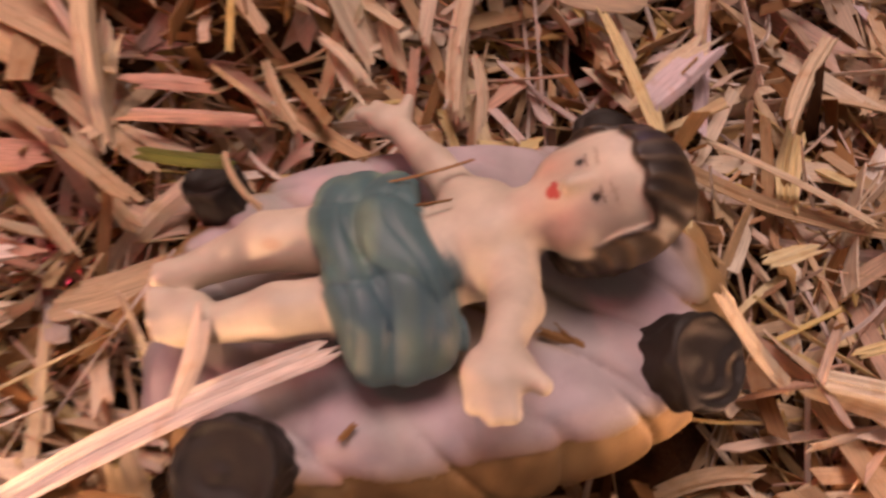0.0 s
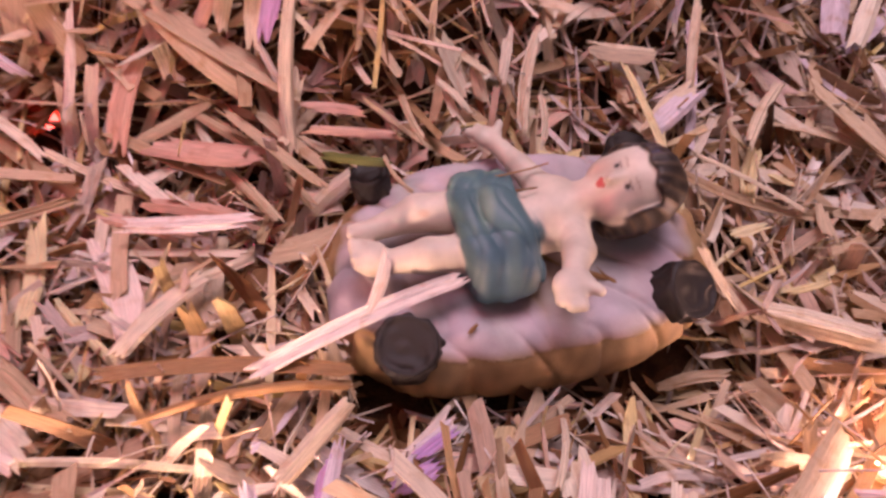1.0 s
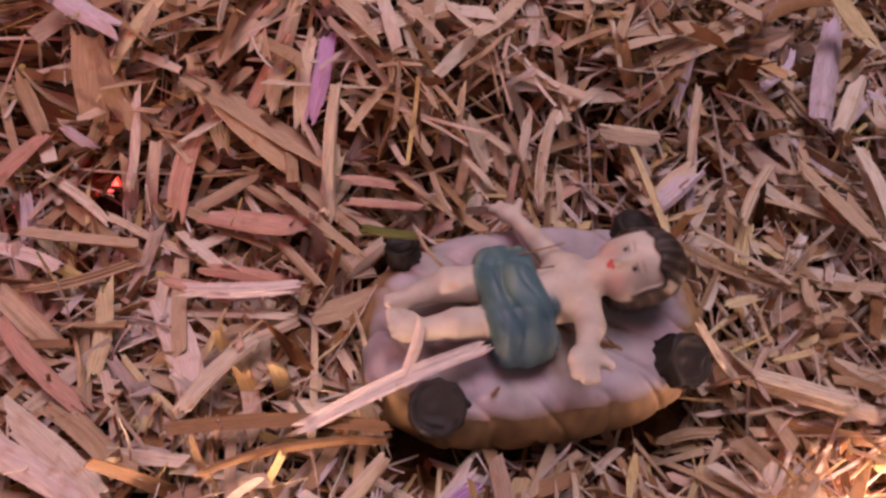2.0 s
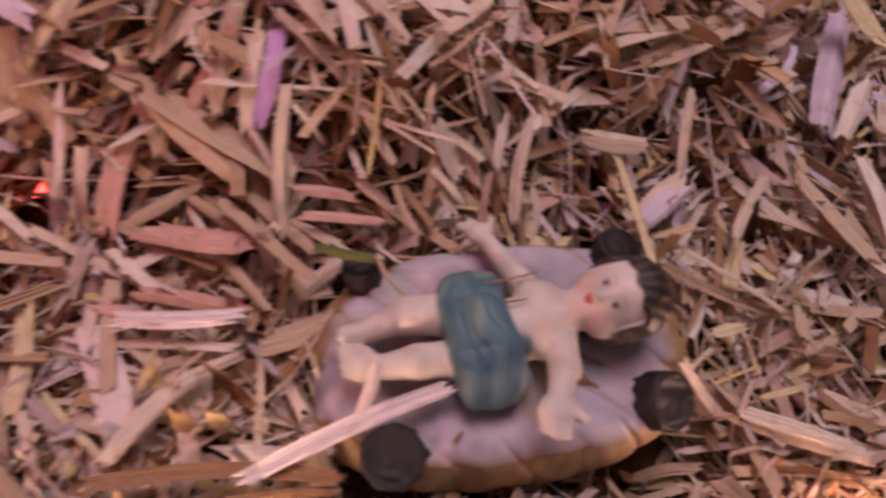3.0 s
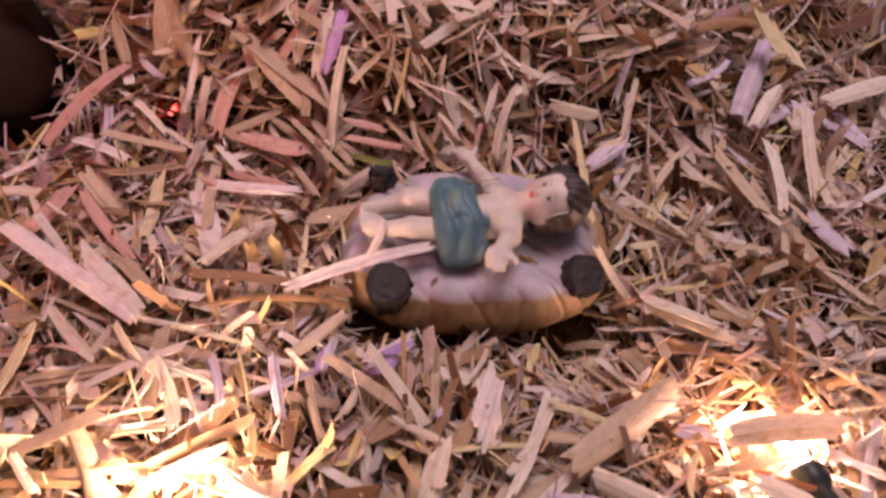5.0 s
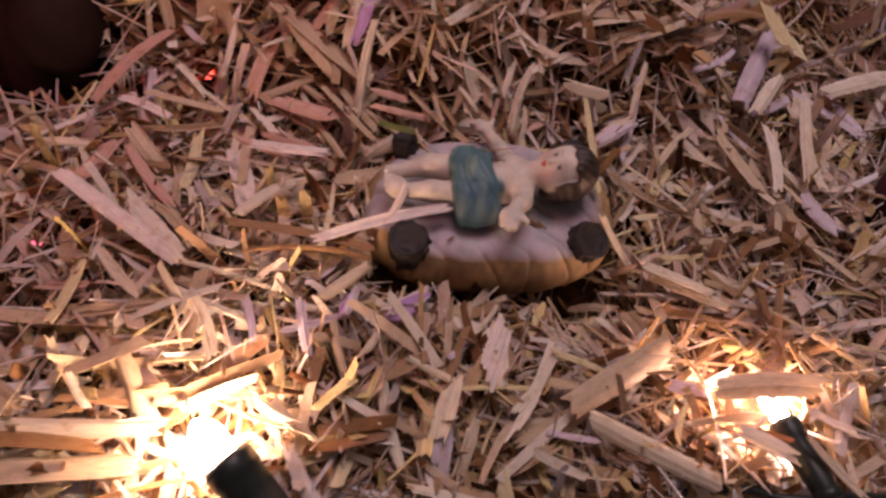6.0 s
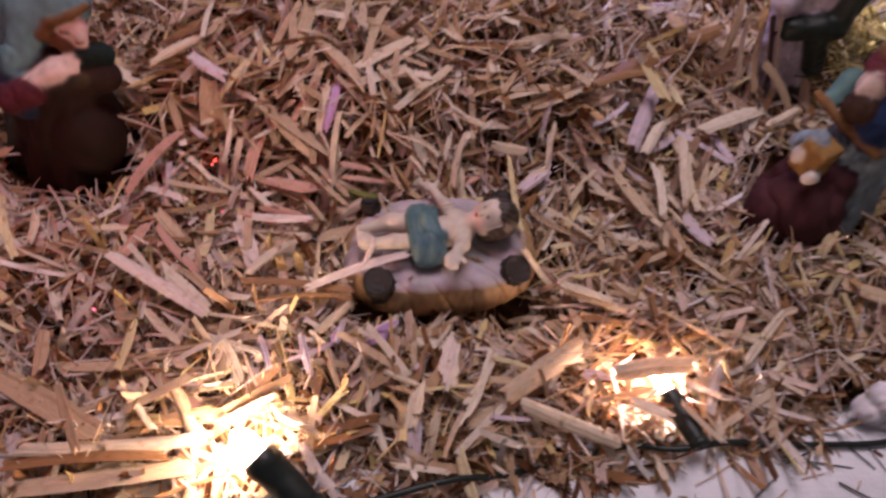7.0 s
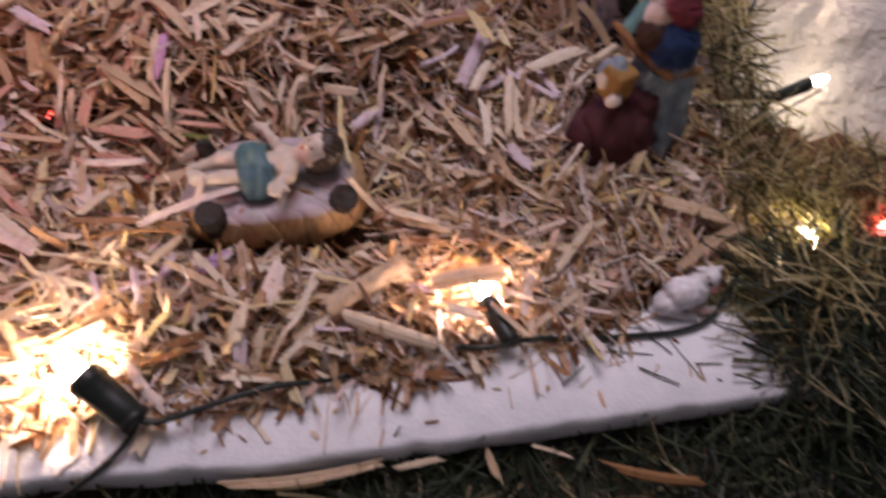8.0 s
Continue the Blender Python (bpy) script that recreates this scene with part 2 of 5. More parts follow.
def cast(name, fields, low, high, step, blend=1.0, speckle=None):
    """One closed mesh round the union of the fields, (field, colour) each, with the colours as paint. Millimetres in, metres out."""
    low, high = np.array(low, float), np.array(high, float)
    n = np.ceil((high - low) / step).astype(int) + 1
    ax = [low[i] + step * np.arange(n[i]) for i in range(3)]
    p = np.stack(np.meshgrid(*ax, indexing="ij"), -1)
    d = None
    for f, colour in fields:
        e = f(p)
        if d is None:
            d = e
        else:
            h = np.clip(0.5 + 0.5 * (d - e) / blend, 0, 1)
            d = d + (e - d) * h - blend * h * (1 - h)
    d = np.pad(d, 1, constant_values=step)
    low = low - step
    inside = d < 0
    n = np.array(d.shape)
    cells = n - 1
    total = np.zeros((*cells, 3))
    count = np.zeros(cells)
    for axis in range(3):
        for o1 in (0, 1):
            for o2 in (0, 1):
                off0 = [0, 0, 0]
                others = [i for i in range(3) if i != axis]
                off0[others[0]], off0[others[1]] = o1, o2
                off1 = list(off0)
                off1[axis] = 1
                a = d[tuple(slice(o, o + c) for o, c in zip(off0, cells))]
                b = d[tuple(slice(o, o + c) for o, c in zip(off1, cells))]
                cross = (a < 0) != (b < 0)
                t = np.where(cross, a / np.where(cross, a - b, 1), 0)
                count += cross
                for i in range(3):
                    total[..., i] += np.where(cross, off0[i] + (t if i == axis else 0), 0)
    used = count > 0
    index = np.full(cells, -1)
    index[used] = np.arange(used.sum())
    at = np.argwhere(used)
    verts = low + step * (at + total[used] / count[used][:, None])
    quads = []
    for axis in range(3):
        a = [slice(1, c) for c in cells]
        b = [slice(1, c) for c in cells]
        a[axis] = slice(0, cells[axis])
        b[axis] = slice(1, cells[axis] + 1)
        s0, s1 = inside[tuple(a)], inside[tuple(b)]
        where = np.argwhere(s0 != s1)
        flip = s0[s0 != s1]
        o = np.array([1, 1, 1])
        o[axis] = 0
        g = where + o
        u, v = [(1, 2), (2, 0), (0, 1)][axis]
        du, dv = np.zeros(3, int), np.zeros(3, int)
        du[u], dv[v] = 1, 1
        q = np.stack([index[tuple((g - x).T)] for x in (du + dv, dv, 0 * du, du)], -1)
        q[~flip] = q[~flip][:, ::-1]
        quads.append(q)
    quads = np.concatenate(quads)
    dist = np.stack([f(verts) for f, colour in fields], -1)
    w = np.exp(-(dist - dist.min(-1, keepdims=True)) / (0.45 * step))
    w /= w.sum(-1, keepdims=True)
    colours = w @ np.array([c for f, c in fields], float)
    if speckle:
        colours = speckle(verts, colours)
    me = mesh_from(name, (verts * MM).tolist(), quads.tolist())
    layer = me.color_attributes.new("paint", "FLOAT_COLOR", "POINT")
    layer.data.foreach_set("color", np.concatenate((colours, np.ones((len(colours), 1))), 1).astype(np.float32).ravel())
    return me


def stalks(name, n, place, length, width, thick, pitch, bend, seed, rings=5, cupped=False):
    """n flat, slightly curled stalks with ragged ends, in one mesh. place(rng, n): centres and yaws. Millimetres in, metres out."""
    rng = np.random.RandomState(seed)
    centre, yaw = place(rng, n)
    n = len(centre)
    L = length(rng, n)
    W = width(rng, n)
    T = thick * (0.6 + 0.8 * rng.rand(n))
    P = pitch(rng, n)
    R = rng.normal(0, 0.7, n)
    s = np.linspace(-0.5, 0.5, rings)
    along = L[:, None] * s
    curve = bend * rng.normal(size=n)
    lift = curve[:, None] * L[:, None] * (s * s - 0.08)
    swing = 0.6 * bend * rng.normal(size=n)[:, None] * L[:, None] * (s * s)
    taper = 1 - 0.25 * rng.rand(n)[:, None] * np.clip(s * 2, 0, 1) - 0.25 * rng.rand(n)[:, None] * np.clip(-s * 2, 0, 1)
    twist = rng.normal(0, 0.5, n)[:, None] * s
    half = W[:, None] * taper / 2
    cup = (rng.rand(n) - 0.45)[:, None] * 0.5 * half
    prof = ((-1, 1), (0, 1), (1, 1), (1, -1), (0, -1), (-1, -1)) if cupped else ((-1, 1), (1, 1), (1, -1), (-1, -1))
    m = len(prof)
    v = np.zeros((n, rings, m, 3))
    for k, (a, b) in enumerate(prof):
        x = a * half
        z = b * T[:, None] / 2 + (cup if a == 0 else 0)
        v[:, :, k, 0] = along
        v[:, :, k, 1] = x * np.cos(twist) - z * np.sin(twist) + swing
        v[:, :, k, 2] = x * np.sin(twist) + z * np.cos(twist) + lift
    for end in (0, -1):
        v[:, end, :, 0] += rng.normal(0, 0.42, (n, m // 2))[:, [*range(m // 2), *range(m // 2)[::-1]]] * W[:, None]
    cr, sr = np.cos(R)[:, None, None], np.sin(R)[:, None, None]
    y, z = v[..., 1] * cr - v[..., 2] * sr, v[..., 1] * sr + v[..., 2] * cr
    cp, sp = np.cos(P)[:, None, None], np.sin(P)[:, None, None]
    x, z = v[..., 0] * cp - z * sp, v[..., 0] * sp + z * cp
    cy, sy = np.cos(yaw)[:, None, None], np.sin(yaw)[:, None, None]
    out = np.stack((x * cy - y * sy, x * sy + y * cy, z), -1) + centre[:, None, None, :]
    base = (np.arange(n) * rings * m)[:, None]
    f = []
    for i in range(rings - 1):
        for k in range(m):
            f.append((i * m + k, i * m + m + k, i * m + m + (k + 1) % m, i * m + (k + 1) % m))
    e = (rings - 1) * m
    if cupped:
        f += [(0, 1, 4, 5), (1, 2, 3, 4), (e + 5, e + 4, e + 1, e), (e + 4, e + 3, e + 2, e + 1)]
    else:
        f += [(0, 1, 2, 3), (e + 3, e + 2, e + 1, e)]
    faces = (base[:, :, None] + np.array(f)[None]).reshape(-1, 4)
    me = bpy.data.meshes.new(name)
    me.vertices.add(n * rings * m)
    me.vertices.foreach_set("co", (out * MM).astype(np.float32).ravel())
    me.loops.add(faces.size)
    me.loops.foreach_set("vertex_index", faces.astype(np.int32).ravel())
    me.polygons.add(len(faces))
    me.polygons.foreach_set("loop_start", np.arange(0, faces.size, 4, dtype=np.int32))
    me.update(calc_edges=True)
    me.polygons.foreach_set("use_smooth", [False] * len(faces))
    uvs = np.stack((np.broadcast_to(along[:, :, None], (n, rings, m)), np.broadcast_to(half[:, :, None] * np.array([a for a, b in prof]), (n, rings, m))), -1)
    uvs = uvs + rng.rand(n)[:, None, None, None] * 900
    layer = me.uv_layers.new(name="UVMap")
    layer.data.foreach_set("uv", uvs.reshape(-1, 2)[faces.ravel()].astype(np.float32).ravel())
    me.validate()
    return me


# ---- setting: room, table, tray, ground ----
def box_mesh(name, low, high, bevel=0.0, cuts=0):
    bm = bmesh.new()
    bmesh.ops.create_cube(bm, size=1)
    low, high = Vector(low), Vector(high)
    for v in bm.verts:
        v.co = Vector([low[i] + (v.co[i] + 0.5) * (high[i] - low[i]) for i in range(3)])
    if bevel:
        bmesh.ops.bevel(bm, geom=list(bm.edges), offset=bevel, segments=2, affect="EDGES")
    return bm_mesh(name, bm, False)


def structure(name, me, material, label):
    return tagged(part(name, me, material), label, "", "", "structure")


structure("table", box_mesh("table", (-0.46, -0.36, -0.05), (0.52, 0.42, -0.026), 0.004), TABLE, "dark wooden table top under the whole crib scene")


def heap(x, y):
    """Height of the straw's surface, in millimetres."""
    z = 0 * x
    up = np.clip((y - 29 - 5 * np.sin(x / 19.0)) / 34, 0, 1)
    bank = np.clip((90 - x) / 52, 0, 1) * np.clip((x + 124) / 26, 0, 1)
    z = z + 24 * up * up * (3 - 2 * up) * bank * bank * (3 - 2 * bank)
    z = z + 5.5 * np.exp(-((x + 32) / 66) ** 4 - ((y + 54) / 19) ** 2)
    z = z - 8 * np.exp(-(((x - 35) / 28) ** 2 + ((y + 24) / 16) ** 2)) - 9 * np.exp(-(((x - 2) / 36) ** 4 + ((y + 25) / 12) ** 2))
    z = z - 5 * np.exp(-(((x - 90) / 35) ** 2 + ((y - 25) / 30) ** 2))
    z = z - 5 * np.exp(-((x / 45) ** 2 + (y / 32) ** 2))
    z = z + 6 * np.exp(-(((x - 75) / 50) ** 2 + ((y - 120) / 40) ** 2))
    z = z + 1.5 * np.exp(-(((x - 5) / 45) ** 2 + ((y + 48) / 18) ** 2))
    z = z - 5 * np.exp(-(((x + 62) / 17) ** 2 + ((y + 66) / 15) ** 2)) - 4 * np.exp(-(((x - 64) / 20) ** 2 + ((y + 46) / 15) ** 2))
    z = z + 5.5 * np.sin(x / 17.0 + 1.5 * np.sin(y / 23.0) + 1) * np.sin(y / 13.0 + 1.2 * np.sin(x / 21.0)) * np.clip((y - 34) / 25, 0, 1)
    z = z + 1.6 * np.sin(x / 13.0 + 1.3 * np.sin(y / 17.0)) * np.cos(y / 15.0)
    z = z + 2.6 * np.sin(x / 7.3 + 2.0 * np.sin(y / 11.0)) * np.sin(y / 6.1 + 1.7 * np.cos(x / 9.0)) * np.clip((np.hypot(x / 1.4, y) - 24) / 14, 0, 1)
    z = z - 7 * np.exp(-((x + 124) / 22) ** 2 - ((y - 28) / 15) ** 2)
    f = rim(x)
    return z - 6 * np.clip((f + 18 - y) / 18, 0, 1.2) ** 1.4


def rim(x):
    """Where the straw ends on the tray's front edge."""
    return -86.6 + 1.6 * np.sin(x / 9.0) + 0.0014 * np.clip(x - 20, 0, 200) ** 2


def tray_mesh():
    """A foam sheet with a raised front edge, slightly uneven on top."""
    bm = bmesh.new()
    xs = [-340 + 3 * i for i in range(194)]
    prof = [(-60, -17), (-66, -5.5), (-72, -3.2), (-84, -3), (-96.5, -3), (-98.4, -4.4), (-99.6, -15), (-98, -18), (-60, -24)]
    rows = []
    for i, x in enumerate(xs):
        row = []
        for k, (y, z) in enumerate(prof):
            w = 0.5 * noise.noise((x * 0.05, y * 0.2, 3.1)) + 0.25 * noise.noise((x * 0.3, y * 0.3, 1.0))
            out = 5.0 * min(max((x + 70) / 60, 0), 1) if y < -90 else 0
            chip = 1.6 * max(noise.noise((x * 0.11, 7.0, z * 0.1)), 0) if y < -96 else 0
            row.append(bm.verts.new((x * MM, (y - out + chip + w * 1.2) * MM, (z + w - 0.5 * chip) * MM)))
        rows.append(row)
    for a, b in zip(rows, rows[1:]):
        for k in range(len(prof) - 1):
            bm.faces.new((a[k], a[k + 1], b[k + 1], b[k]))
    back = []
    for row, x in ((rows[0], xs[0]), (rows[-1], xs[-1])):
        back.append([bm.verts.new((x * MM, 0.32, z * MM)) for z in (-17, -24)])
    bm.faces.new((rows[0][0], rows[-1][0], back[1][0], back[0][0]))
    bm.faces.new((rows[-1][-1], rows[0][-1], back[0][1], back[1][1]))
    bm.faces.new((back[0][0], back[1][0], back[1][1], back[0][1]))
    bm.faces.new((*rows[0], back[0][1], back[0][0]))
    bm.faces.new((*reversed(rows[-1]), back[1][0], back[1][1]))
    bmesh.ops.recalc_face_normals(bm, faces=list(bm.faces))
    return bm_mesh("foam_tray", bm)


tray = structure("foam_tray", tray_mesh(), FOAM, "white foam tray edge with straw crumbs lying on it")


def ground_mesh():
    """The matted underside of the straw: one uneven sheet below the loose pieces, coloured dark as gap shade."""
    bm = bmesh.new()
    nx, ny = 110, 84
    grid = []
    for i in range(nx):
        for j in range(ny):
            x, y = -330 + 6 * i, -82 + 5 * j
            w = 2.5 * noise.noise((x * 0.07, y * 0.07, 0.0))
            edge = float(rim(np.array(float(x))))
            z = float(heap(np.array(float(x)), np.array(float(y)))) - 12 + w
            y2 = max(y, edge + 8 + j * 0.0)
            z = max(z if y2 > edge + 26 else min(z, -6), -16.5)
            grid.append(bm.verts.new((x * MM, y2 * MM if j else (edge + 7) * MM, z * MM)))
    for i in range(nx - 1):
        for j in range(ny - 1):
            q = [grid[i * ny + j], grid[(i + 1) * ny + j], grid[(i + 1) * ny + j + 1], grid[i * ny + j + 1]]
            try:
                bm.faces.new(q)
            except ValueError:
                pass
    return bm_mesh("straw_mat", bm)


structure("ground", ground_mesh(), GAP_SHADE, "matted brown sheet under the loose straw, darkened as shade in the gaps")

# ---- the manger and the doll in it ----
CLOTH, OCHRE, BARK = (0.44, 0.39, 0.42), (0.34, 0.22, 0.11), (0.022, 0.018, 0.016)


def outline(p, a, b, e=2.5):
    r = (np.abs(p[..., 0] / a) ** e + np.abs(p[..., 1] / b) ** e) ** (1 / e)
    return (r - 1) * 18.0


def level(p):
    lean = 0.075 * p[..., 0] - 0.02 * p[..., 1]
    return np.stack((p[..., 0], p[..., 1], p[..., 2] - lean), -1)


def cloth_top(p):
    x, y = p[..., 0], p[..., 1]
    rim_ = np.clip(outline(p, 28.5, 18.5, 2.6) / 10 + 1, 0, 1.4)
    z = 3.2 + 2.8 * rim_ ** 1.6
    z = z + 2.4 * np.exp(-((y - 17) / 4.5) ** 2) * np.exp(-((x + 8) / 16) ** 2)
    fold = 1 - np.abs(np.sin(x * 0.25 + 0.22 * y + 1.1 * np.sin(y * 0.21 + x * 0.1)))
    pinch = 1 - np.abs(np.sin(x * 0.36 + 0.8 * np.sin(y * 0.35 + x * 0.21)))
    flat = p * np.array((1, 1, 0))
    return z + 0.5 * waves(flat, 9, 2) - 0.8 * fold ** 4 - 0.45 * rim_ * pinch ** 3 - 1.2 * np.clip((x - 20) / 10, 0, 1)


def cushion(p):
    """The rounded body of the manger: bulging pleated sides, a dished top; it lies a little askew."""
    p = level(p)
    x, z = p[..., 0], p[..., 2]
    bulge = 4.0 * np.cos((z + 6) / 7.5)
    pleat = 0.3 - 1.3 * (1 - np.abs(np.sin(x * 0.30 + 0.3 * p[..., 1] + 0.6 * np.sin(z * 0.3 + x * 0.3)))) ** 4 + 0.6 * waves(p * np.array((1, 1, 0.5)), 6, 4)
    side = outline(p - np.array((0, -0.4, 0)), 28.8, 18.2, 2.6) - bulge - pleat * 0.6
    top = (z - cloth_top(p)) * 0.9
    k = 6.0
    m = np.clip(0.5 + 0.5 * (side - top) / k, 0, 1)
    return top + (side - top) * m + k * m * (1 - m)


def hem_height(x, y):
    left = np.clip((-x - 22) / 5, 0, 1) * np.exp(-((y + 4) / 6) ** 4)
    return 2.3 + 0.075 * x - 0.02 * y + 0.35 * np.sin(x * 0.23 + 1) - 4.5 * left


def manger_base(p):
    ragged = 0.6 * waves(p * np.array((1, 1, 0)), 4, 6)
    return np.maximum(np.maximum(cushion(p), -12.0 + ragged - p[..., 2]), p[..., 2] - hem_height(p[..., 0], p[..., 1]) - 0.6)


def manger_cloth(p):
    return np.maximum(cushion(p) - 0.12, (hem_height(p[..., 0], p[..., 1]) - p[..., 2]) * 0.8)


def log_end(c, lean, r, height, seed):
    """A short log with a cut top, a ring groove and bark."""
    c = np.array(c, float)
    d = np.array(lean, float)
    d /= np.linalg.norm(d)

    def f(p):
        q = p - c
        h = q @ d
        rad = np.sqrt(np.maximum((q * q).sum(-1) - h * h, 0))
        bark = 0.22 * waves(p, 3.2, seed) + 0.25 * waves(p * np.array((1, 1, 0.25)), 2.2, seed + 1)
        wall = rad - r - bark
        crown = h - 0.2 * np.cos(rad * 1.9 + 2.0 * waves(p, 5, seed + 5)) * (rad < r * 0.85) - 0.12 * waves(p, 4, seed + 2) - 0.5 * np.exp(-((rad - r + 0.5) / 0.5) ** 2)
        k = 0.45
        m = np.clip(0.5 + 0.5 * (wall - crown) / k, 0, 1)
        return np.maximum(crown + (wall - crown) * m + k * m * (1 - m), -height - h) * 0.9
    return f


manger = new("manger")
tagged(manger, "small painted manger with white cloth, ochre sides and dark posts", "manger")


def cloth_tint(v, c):
    fold = waves(v, 6, 9)[:, None]
    low = hem_height(v[:, 0], v[:, 1])
    c = c + (np.array(OCHRE) - c) * 0.85 * np.clip((low + 1.6 - v[:, 2]) / 1.4, 0, 1)[:, None]
    return np.clip(c * (1 + 0.05 * fold) + np.array((0.03, 0.0, 0.03)) * waves(v, 11, 12)[:, None], 0, 1)


def base_tint(v, c):
    k = 1 + 0.16 * waves(v * np.array((1, 1, 0.3)), 3.0, 21)[:, None] + 0.12 * waves(v, 9, 22)[:, None]
    return np.clip(c * k, 0, 1)


part("straw_base", cast("straw_base", [(manger_base, OCHRE)], (-34, -24, -14), (34, 23, 5), 0.4, 1, base_tint), PAINT_MATT, manger, "ochre pleated base with a ragged lower edge")
part("cloth", cast("cloth", [(manger_cloth, CLOTH)], (-34, -24, -9), (34, 23, 12), 0.36, 1, cloth_tint), PAINT_MATT, manger, "white folded cloth with lilac shading")
part("post", cast("post", [(log_end((-22.6, -17.6, 8.2), (-0.10, -0.22, 1), 5.0, 23, 31), BARK), (limb((-19, -17.0, 7.4), (-17.0, -17.4, 6.8), 1.2, 0.6), BARK)], (-31, -26, -15), (-15, -10, 12), 0.35), PAINT_MATT, manger, "dark brown log end with a carved ring")
part("post", cast("post", [(log_end((25.0, -14.4, 8.4), (0.34, -0.34, 1), 5.1, 23, 35), BARK)], (11, -24, -15), (34, -6, 13), 0.35), PAINT_MATT, manger, "dark brown log end with a raised rim")
part("post", cast("post", [(log_end((-24.6, 17.0, 4.6), (-0.2, 0.25, 1), 3.5, 16, 39), BARK)], (-30, 9, -13), (-17, 24, 8), 0.4), PAINT_MATT, manger, "dark brown log end")
part("post", cast("post", [(log_end((23.4, 15.0, 8.4), (0.12, 0.15, 1), 4.4, 20, 43), BARK)], (13, 7, -13), (30, 22, 12), 0.4), PAINT_MATT, manger, "dark brown log end")

SKIN, TEAL, HAIR = (0.60, 0.53, 0.44), (0.068, 0.152, 0.168), (0.022, 0.014, 0.010)


def folds(f):
    def g(p):
        x, y, z = p[..., 0], p[..., 1], p[..., 2]
        u = x - 0.10 * y + 1.6 * np.sin(y * 0.24 + 0.9) + 0.5 * np.sin(x * 0.5)
        s = 1 - np.abs(np.sin(0.46 * u))
        t = 1 - np.abs(np.sin(0.9 * u + 0.9 * np.sin(y * 0.35)))
        v = 1 - np.abs(np.sin(0.34 * y + 0.25 * x + 0.8 * np.sin(x * 0.4)))
        return f(p) + 0.75 * s ** 2.5 + 0.3 * t ** 3 + 0.4 * v ** 4 - 0.35 * waves(p, 6, 5)
    return g


def loincloth(p):
    x, y = p[..., 0], p[..., 1]
    body = ball((-6.0, 0.2, 8.0), (11.6, 12.2, 7.6))(p)
    band = np.abs(x + 6.3 + 0.13 * y - 0.35 * np.sin(y * 0.7 + 1)) - 6.2 - 1.0 * np.exp(-((y + 4) / 6) ** 2) * (x > -6.4)
    k = 1.6
    m = np.clip(0.5 + 0.5 * (body - band) / k, 0, 1)
    return band + (body - band) * m + k * m * (1 - m)


# The head lies in a frame of its own: up the face, towards its left ear, out of the face.
HEAD = np.array((17.2, 2.4, 14.6))
UP, EAR = np.array((0.81, -0.04, 0.585)), np.array((0.27, -0.96, 0.06))
UP /= np.linalg.norm(UP)
EAR -= UP * (EAR @ UP)
EAR /= np.linalg.norm(EAR)
OUT = np.cross(EAR, UP)


def head_frame(p):
    q = p - HEAD
    return np.stack((q @ UP, q @ EAR, q @ OUT), -1)


def in_head(f):
    return lambda p: f(head_frame(p))


def locks(q):
    """Combed strands running back from the brow."""
    ang = np.arctan2(q[..., 1], q[..., 0] + 9.0)
    return np.sin(ang * 52 + 0.7 * q[..., 2] + 1.6 * np.sin(q[..., 2] * 0.45 + q[..., 0] * 0.3))


def hair(q):
    shell = ball((0.7, 0, -0.9), (8.1, 7.4, 7.6))(q)
    nape = ball((-4.0, 3.0, -2.6), (4.0, 4.1, 4.2))(q)
    h = np.clip(0.5 + 0.5 * (shell - nape) / 2.0, 0, 1)
    shell = shell + (nape - shell) * h - 2.0 * h * (1 - h) - 0.08 * locks(q) - 0.25 * waves(q, 5, 8)
    brow = 5.1 - 0.035 * q[..., 1] ** 2 + 0.25 * np.sin(q[..., 1] * 1.7)
    cut = np.minimum(q[..., 2] - 0.9 - 0.3 * np.sin(q[..., 0] * 1.3) - 1.7 * np.clip(np.abs(q[..., 1]) - 4.3, 0, 3), brow - q[..., 0])
    k = 0.7
    m = np.clip(0.5 + 0.5 * (shell - cut) / k, 0, 1)
    return cut + (shell - cut) * m + k * m * (1 - m)


